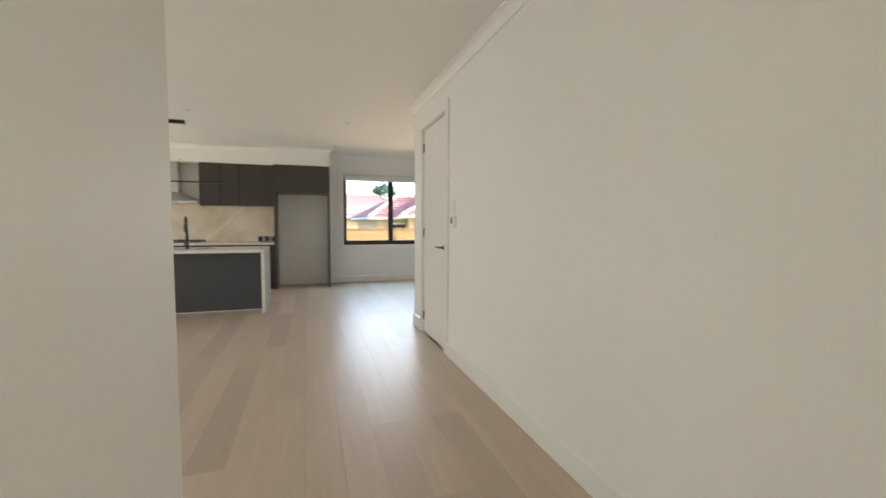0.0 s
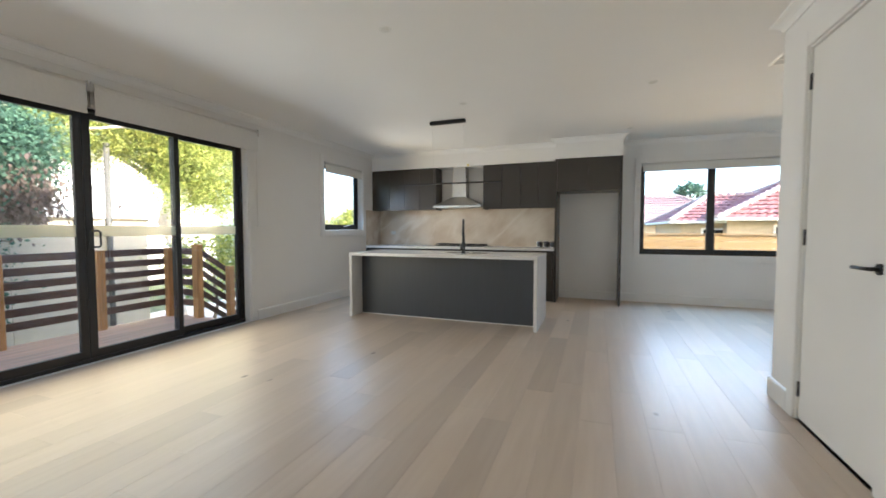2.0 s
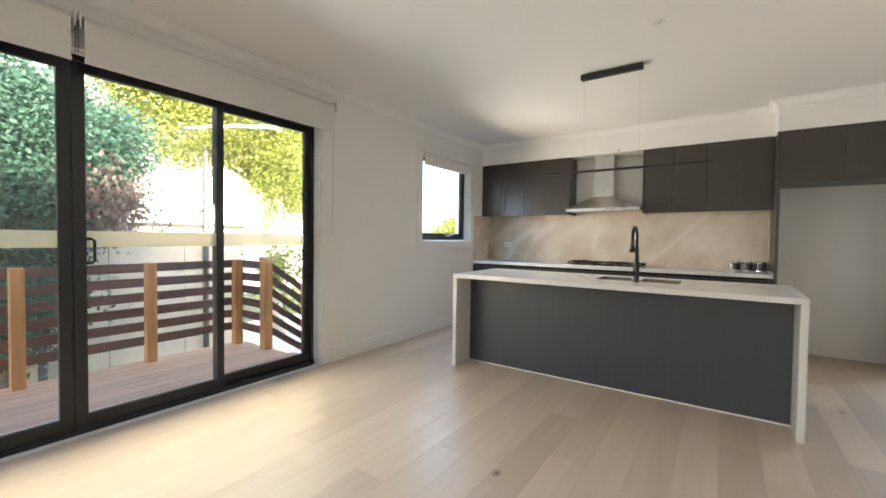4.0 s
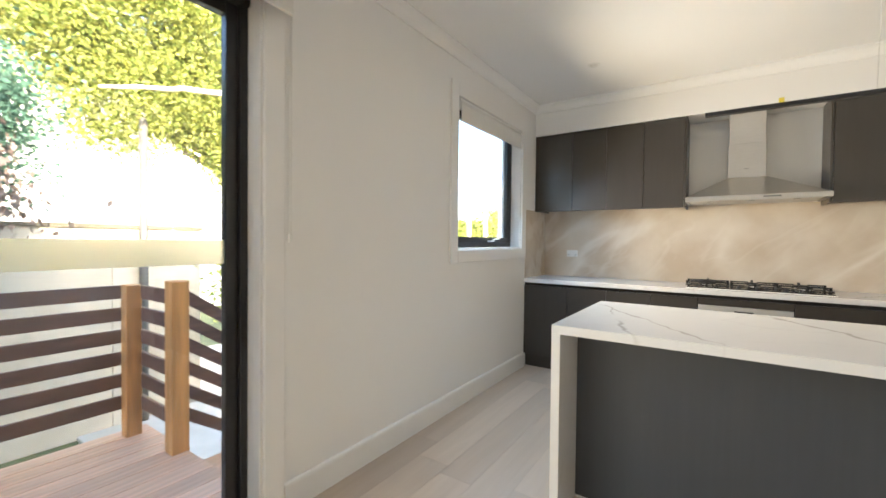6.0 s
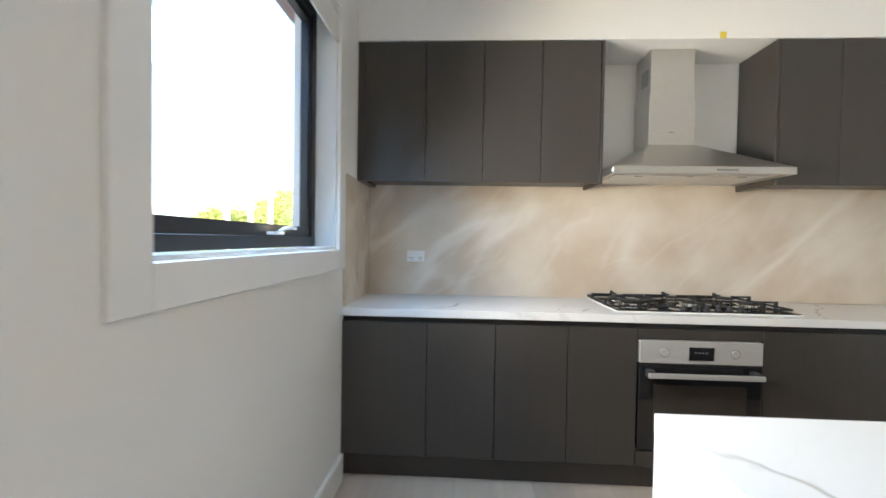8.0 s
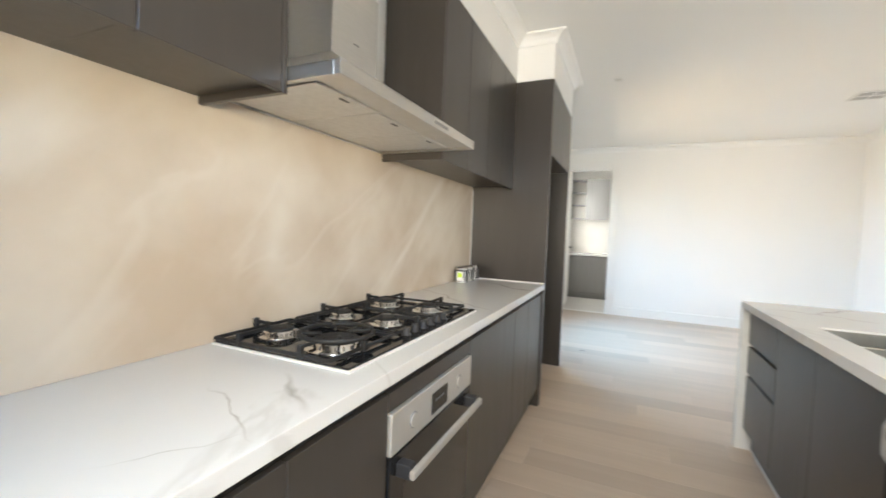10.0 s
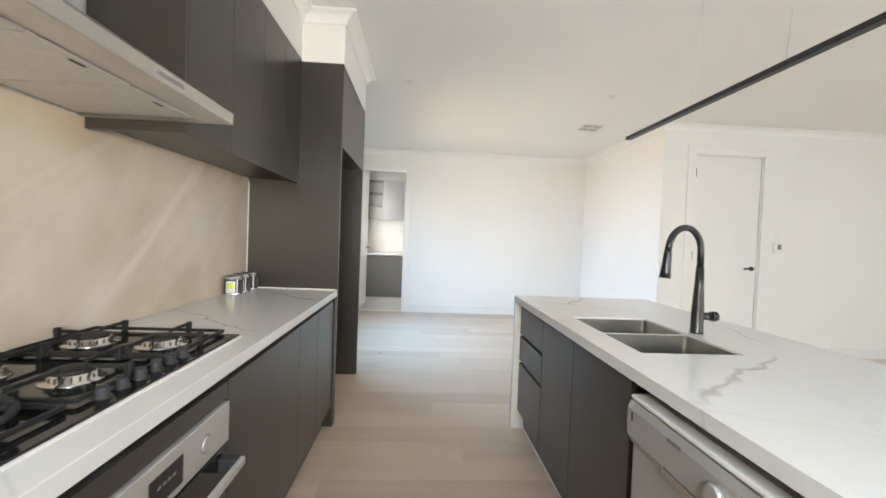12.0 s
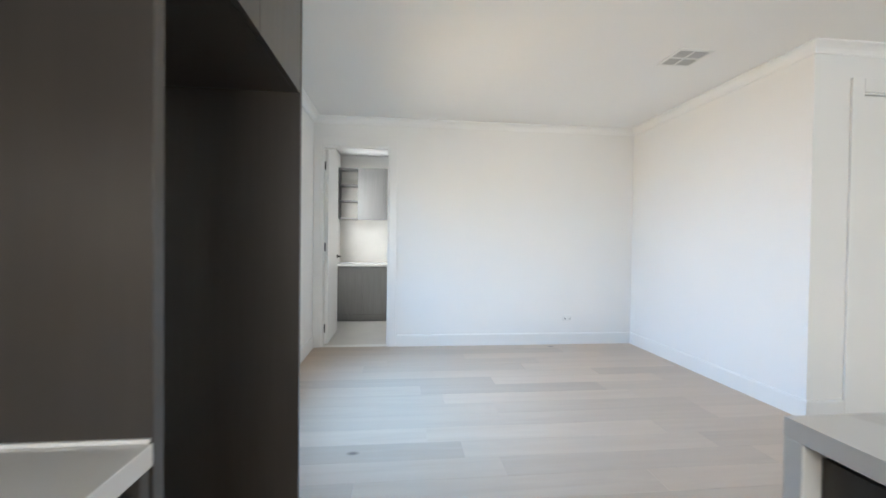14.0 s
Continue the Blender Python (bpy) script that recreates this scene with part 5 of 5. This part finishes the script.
# side boundary fence and pole
fence = thing("boundary_fence", "cream panel boundary fence with a capping rail", "fence")
for k in range(14):
    ya = -1.15 - 1.2 * (k + 1)
    part("panel", boxes((-5.56, -5.53, ya + 0.004, ya + 1.196, GZ, 1.40), bevel=0.003, segments=1), FENCE_CREAM, fence)
    part("fence_post", boxes((-5.62, -5.565, ya - 0.03, ya + 0.03, GZ, 1.40)), FENCE_CREAM, fence)
part("capping", boxes((-5.60, -5.49, -18.0, -1.13, 1.40, 1.46), bevel=0.004, segments=1), CAP_TIMBER, fence, "brown timber capping")
for py in (-4.4, -6.8, -9.2):
    part("steel_post", boxes((-5.50, -5.45, py - 0.05, py + 0.05, GZ, 1.38)), GALV, fence, "galvanised steel post")
pole = thing("steel_pole", "grey galvanised steel pole beside the fence", "pole")
b = bmesh.new()
tube(b, [(-5.42, -2.0, GZ), (-5.42, -2.0, 3.0)], 0.055, 12)
part("shaft", b, GALV, pole)
b = bmesh.new()
lathe(b, [(0.055, 3.0), (0.062, 3.0), (0.062, 3.03), (0.03, 3.05)], -5.42, -2.0, 12)
part("cap", b, GALV, pole)

# white neighbouring house beyond the side fence
nh = thing("white_neighbour_house", "sunlit white rendered house beyond the fence", "house")
part("wall", boxes((-21.0, -15.5, -34.0, 9.0, GZ, 7.6)), RENDER, nh)
part("roof", boxes((-21.6, -14.9, -34.6, 9.6, 7.6, 7.85)), GREY_TILE, nh)
for ya in (-13.6, -10.0, -6.4, -2.8, 0.8, 4.4):
    part("cover_strip", boxes((-15.5, -15.46, ya, ya + 0.10, GZ, 7.6)), RENDER, nh)


def foliage(bm, centre, radii, count, size, rng, droop=0.0):
    """Many small leaves in uneven clumps within an ellipsoid."""
    clumps = []
    for _ in range(max(6, count // 130)):
        v = Vector((rng.gauss(0, 1), rng.gauss(0, 1), rng.gauss(0, 1))).normalized() * (0.45 + 0.55 * rng.random() ** 0.6)
        clumps.append((Vector((centre[0] + v.x * radii[0], centre[1] + v.y * radii[1], centre[2] + v.z * radii[2])), 0.14 + 0.16 * rng.random()))
    for k in range(count):
        c, s = clumps[k % len(clumps)]
        p = c + Vector((rng.gauss(0, s), rng.gauss(0, s), rng.gauss(0, s * 0.8)))
        u = Vector((rng.gauss(0, 1), rng.gauss(0, 1), rng.gauss(0, 0.6) - droop)).normalized()
        w = u.orthogonal().normalized()
        w = (w * math.cos(k) + u.cross(w) * math.sin(k)) * 0.5
        q = size * (0.6 + 0.8 * rng.random())
        bm.faces.new([bm.verts.new(p + o) for o in (u * 0, u * q * 0.5 + w * q * 0.62, u * q, u * q * 0.5 - w * q * 0.62)])


def limb(bm, a, b, r0, r1, rng, steps=7, wander=0.12):
    a, b = Vector(a), Vector(b)
    pts = []
    for k in range(steps + 1):
        f = k / steps
        pts.append(a.lerp(b, f) + Vector((rng.gauss(0, wander), rng.gauss(0, wander), rng.gauss(0, wander * 0.4))) * math.sin(math.pi * f))
    tube(bm, pts, [r0 + (r1 - r0) * k / steps for k in range(steps + 1)], 9)


rng = random.Random(11)
tree = thing("garden_tree", "dense blue-green tree in front of the cream fence", "tree")
b = bmesh.new()
limb(b, (-4.6, -5.0, GZ), (-4.6, -4.9, 1.6), 0.13, 0.09, rng)
for e in ((-4.3, -4.0, 2.9), (-4.9, -5.7, 3.1), (-4.2, -5.4, 2.8), (-4.9, -4.5, 3.5)):
    limb(b, (-4.6, -4.93, 1.2), e, 0.07, 0.02, rng)
part("trunk", b, BARK, tree)
b = bmesh.new()
foliage(b, (-4.6, -5.0, 2.3), (1.0, 1.15, 1.15), 90000, 0.062, rng, 0.3)
foliage(b, (-4.6, -6.6, 2.3), (1.1, 1.5, 1.9), 80000, 0.062, rng, 0.3)
foliage(b, (-4.5, -4.0, 2.45), (0.55, 0.45, 0.62), 20000, 0.060, rng, 0.3)
foliage(b, (-4.5, -5.2, 0.5), (0.8, 1.0, 0.9), 14000, 0.070, rng, 0.3)
part("crown", b, LEAF_BLUE, tree, "dense blue-green leaves")
b = bmesh.new()
foliage(b, (-4.12, -4.02, 1.80), (0.22, 0.26, 0.36), 2600, 0.075, rng, 2.5)
part("dry_fronds", b, LEAF_DRY, tree, "hanging dry brown fronds")

rng = random.Random(23)
big = thing("overhanging_tree", "sunlit yellow-green tree overhanging the side yard", "tree")
b = bmesh.new()
limb(b, (-6.9, 0.6, GZ), (-6.7, 0.2, 2.6), 0.20, 0.14, rng)
for e in ((-6.2, -2.4, 3.7), (-5.9, -3.4, 5.0), (-6.6, -0.8, 5.0), (-5.2, -0.6, 4.2), (-5.6, 0.6, 3.6)):
    limb(b, (-6.7, 0.2, 2.4), e, 0.085, 0.018, rng, 8, 0.2)
limb(b, (-5.6, 0.3, 3.6), (-4.6, -1.0, 3.50), 0.06, 0.050, rng, 5, 0.04)
limb(b, (-4.6, -1.0, 3.50), (-4.6, -2.75, 3.10), 0.050, 0.020, rng, 9, 0.06)
part("trunk", b, PALE_BARK, big)
b = bmesh.new()
for c, r, n in (((-6.0, -2.2, 4.6), (1.3, 1.5, 1.1), 9000), ((-5.9, -2.9, 4.7), (1.0, 0.8, 0.9), 5000), ((-5.5, -0.5, 4.2), (1.3, 1.2, 1.3), 9000),
                ((-6.1, -1.9, 3.6), (0.9, 1.15, 0.95), 9000), ((-6.0, -0.2, 3.6), (0.9, 1.2, 1.15), 8000), ((-6.1, 1.3, 3.1), (1.0, 1.2, 1.5), 8000),
                ((-5.2, -0.4, 2.7), (0.8, 0.55, 1.0), 4200), ((-6.4, 0.9, 3.4), (1.4, 1.1, 1.6), 5000), ((-4.9, -1.4, 5.2), (1.2, 1.4, 0.8), 5000)):
    foliage(b, c, r, int(n * 3.2), 0.056, rng, 0.35)
part("crown", b, LEAF_LIME, big, "backlit yellow-green leaves")
bush = thing("garden_bush", "low yellow-green bush past the deck steps", "bush")
b = bmesh.new()
limb(b, (-4.6, -0.2, GZ), (-4.6, -0.2, 0.2), 0.05, 0.03, rng, 4, 0.03)
part("trunk", b, BARK, bush)
b = bmesh.new()
foliage(b, (-4.6, -0.2, 0.45), (0.9, 0.8, 0.75), 5000, 0.075, rng, 0.2)
part("crown", b, LEAF_LIME, bush)

# garden pergola posts seen through the small window
perg = thing("pergola", "pale timber pergola in the neighbouring yard", "pergola")
for px, py in ((-5.0, 6.75), (-5.0, 7.85), (-5.0, 8.95)):
    part("post", boxes((px - 0.05, px + 0.05, py - 0.05, py + 0.05, GZ, 2.9)), PALE_BARK, perg)
hedge = thing("garden_hedge", "tall yellow-green hedge beyond the pergola", "hedge")
b = bmesh.new()
for hy in (9.6, 11.2, 12.8, 14.4):
    limb(b, (-7.2, hy, GZ), (-7.2, hy + 0.1, 1.6), 0.07, 0.03, rng, 4, 0.05)
part("trunk", b, BARK, hedge)
b = bmesh.new()
for hy, top in ((9.4, 1.2), (10.8, 1.5), (12.2, 1.9), (13.6, 2.2), (15.2, 2.6)):
    foliage(b, (-7.2, hy, top - 0.3), (0.7, 0.9, 1.2), 3500, 0.12, rng, 0.2)
part("crown", b, LEAF_LIME, hedge)

# ---- outside the wide window: fence and tiled houses ----
pf = thing("board_fence", "golden pine fence of horizontal boards behind the house", "fence")
pal = boxes((-1.196, 1.196, -0.009, 0.009, -0.068, 0.068), bevel=0.003, segments=1)
first = part("fence_board", pal, FENCE_PINE, pf)
count = 0
for k in range(7):
    for row in range(17):
        o = first if count == 0 else new("fence_board", first.data)
        o.parent = pf
        o.location = (3.2 + 2.4 * k, 3.2 + 0.002 * ((row * 7 + k) % 3), 1.02 - 0.145 * row)
        count += 1
for k in range(8):
    part("fence_post", boxes((1.96 + 2.4 * k, 2.04 + 2.4 * k, 3.172, 3.188, GZ, 1.10), bevel=0.003, segments=1), FENCE_PINE, pf)
part("capping", boxes((1.95, 18.85, 3.15, 3.25, 1.101, 1.125), bevel=0.003, segments=1), FENCE_PINE, pf)


def tiled_house(name, label, x0, x1, y0, y1, eave, ridge, tile_mat, group_rows, hip_in):
    """A single-storey brick house under a hipped roof of stepped tile courses."""
    h = thing(name, label, "house", group="tiled houses")
    part("wall", boxes((x0, x1, y0, y1, GZ, eave - 0.02)), CREAM_BRICK, h)
    ex0, ex1, ey0, ey1 = x0 - 0.5, x1 + 0.5, y0 - 0.5, y1 + 0.5
    part("gutter", boxes((ex0, ex1, ey0 - 0.06, ey0, eave - 0.06, eave + 0.04), (ex0 - 0.06, ex0, ey0, ey1, eave - 0.06, eave + 0.04), (ex1, ex1 + 0.06, ey0, ey1, eave - 0.06, eave + 0.04)), RENDER, h, "cream gutter")
    part("soffit", boxes((ex0, ex1, ey0, ey1, eave - 0.03, eave - 0.005)), RENDER, h)
    b = bmesh.new()
    ym = (ey0 + ey1) / 2
    n = group_rows
    cor = [Vector((ex0, ey0, eave)), Vector((ex1, ey0, eave)), Vector((ex1, ey1, eave)), Vector((ex0, ey1, eave))]
    rid = [Vector((ex0 + hip_in, ym, ridge)), Vector((ex1 - hip_in, ym, ridge))]
    ups = [rid[0], rid[1], rid[1], rid[0]]
    for k in range(n):
        f0, f1 = k / n, (k + 1) / n
        lo = [c.lerp(u, f0) + Vector((0, 0, 0.035)) for c, u in zip(cor, ups)]
        hi = [c.lerp(u, f1) + Vector((0, 0, 0.0)) for c, u in zip(cor, ups)]
        for q in range(4):
            a, bq = lo[q], lo[(q + 1) % 4]
            c2, d2 = hi[(q + 1) % 4], hi[q]
            m = max(1, int((bq - a).length / 0.30))
            for s in range(m):
                s0, s1, sm = s / m, (s + 1) / m, (s + 0.5) / m
                up = Vector((0, 0, 0.03))
                vs = [a.lerp(bq, s0), a.lerp(bq, sm) + up, d2.lerp(c2, sm) + up, d2.lerp(c2, s0)]
                b.faces.new([b.verts.new(p) for p in vs])
                vs = [a.lerp(bq, sm) + up, a.lerp(bq, s1), d2.lerp(c2, s1), d2.lerp(c2, sm) + up]
                b.faces.new([b.verts.new(p) for p in vs])
    roof = part("roof", b, tile_mat, h, "courses of clay roof tiles")
    b = bmesh.new()
    for a, c in ((cor[0], rid[0]), (cor[1], rid[1]), (cor[2], rid[1]), (cor[3], rid[0]), (rid[0], rid[1])):
        L = (c - a).length
        m = int(L / 0.35)
        for s in range(m):
            p, q = a.lerp(c, s / m), a.lerp(c, (s + 0.96) / m)
            tube(b, [p + Vector((0, 0, 0.03)), q + Vector((0, 0, 0.05))], [0.12, 0.105], 8)
    part("ridge_caps", b, RIDGE_TILE, roof, "pale ridge and hip capping tiles")
    for wx in (x0 + (x1 - x0) * 0.12, x0 + (x1 - x0) * 0.55):
        w = part("window", boxes((wx, wx + 1.5, y0 - 0.04, y0, 0.2, eave - 0.25)), RENDER, h)
        part("pane", boxes((wx + 0.08, wx + 1.42, y0 - 0.05, y0 - 0.04, 0.28, eave - 0.33)), BLACK_GLASS, w)
    return h


tiled_house("tiled_house", "cream brick house with a red terracotta hipped roof", 9.2, 22.0, 12.0, 20.0, 1.62, 4.05, ROOF_TILE, 13, 5.2)
tiled_house("tiled_house", "cream brick house wing with a low red tiled hip", 7.65, 14.0, 12.6, 20.6, 1.52, 2.90, ROOF_TILE, 9, 2.4)
tiled_house("tiled_house", "distant brick house with a weathered grey tiled roof", 1.5, 14.0, 26.0, 36.0, 1.7, 3.9, GREY_TILE, 10, 4.0)
ft = thing("distant_tree", "grey-green gum tree behind the tiled roofs", "tree")
b = bmesh.new()
limb(b, (12.7, 38.5, GZ), (12.7, 38.5, 4.6), 0.25, 0.12, rng)
part("trunk", b, BARK, ft)
b = bmesh.new()
foliage(b, (12.7, 38.5, 5.0), (1.3, 1.2, 0.7), 1000, 0.30, rng, 0.2)
part("crown", b, LEAF_BLUE, ft)

# ---- floorboards ----
fl = thing("floor", "pale brushed oak floorboards running towards the kitchen", "floor", kind="structure")
PW, PL = 0.20, 1.60
bmx = bmesh.new()
box(bmx, -PW / 2 + 0.0003, PW / 2 - 0.0003, -PL / 2 + 0.0003, PL / 2 - 0.0003, -0.014, 0.0)
bmesh.ops.bevel(bmx, geom=[e for e in bmx.edges if all(v.co.z > -0.001 for v in e.verts)], offset=0.0006, segments=1, affect="EDGES")
first = part("floorboard", bmx, OAK, fl)
full = first.data
count = 0
rng = random.Random(5)
ends = {}
for i in range(39):
    x0 = i * PW
    shift = rng.random() * PL
    for j in range(9):
        ya = -11.0 - shift + j * PL
        a, e = max(ya, -11.0), min(ya + PL, 0.0)
        if e - a < 0.02 or x0 + PW < 0.0 or x0 > XF:
            continue
        xe = min(x0 + PW, XF)
        if x0 + PW <= 3.77 and e < -7.62:
            continue
        if x0 > XD + 0.1 and e < -3.94:
            continue
        if abs(e - a - PL) < 1e-6 and abs(xe - x0 - PW) < 1e-6:
            me = full
        else:
            key = (round(e - a, 4), round(xe - x0, 4))
            if key not in ends:
                q = bmesh.new()
                hw, hl = (xe - x0) / 2, (e - a) / 2
                box(q, -hw + 0.0003, hw - 0.0003, -hl + 0.0003, hl - 0.0003, -0.014, 0.0)
                m2 = bpy.data.meshes.new("floorboard")
                bmesh.ops.recalc_face_normals(q, faces=q.faces)
                q.to_mesh(m2)
                q.free()
                m2.materials.append(OAK)
                ends[key] = m2
            me = ends[key]
        if count == 0:
            o = first
            o.data = me
        else:
            o = new("floorboard", me)
            o.parent = fl
        o.location = ((x0 + xe) / 2, (a + e) / 2, 0.0)
        count += 1
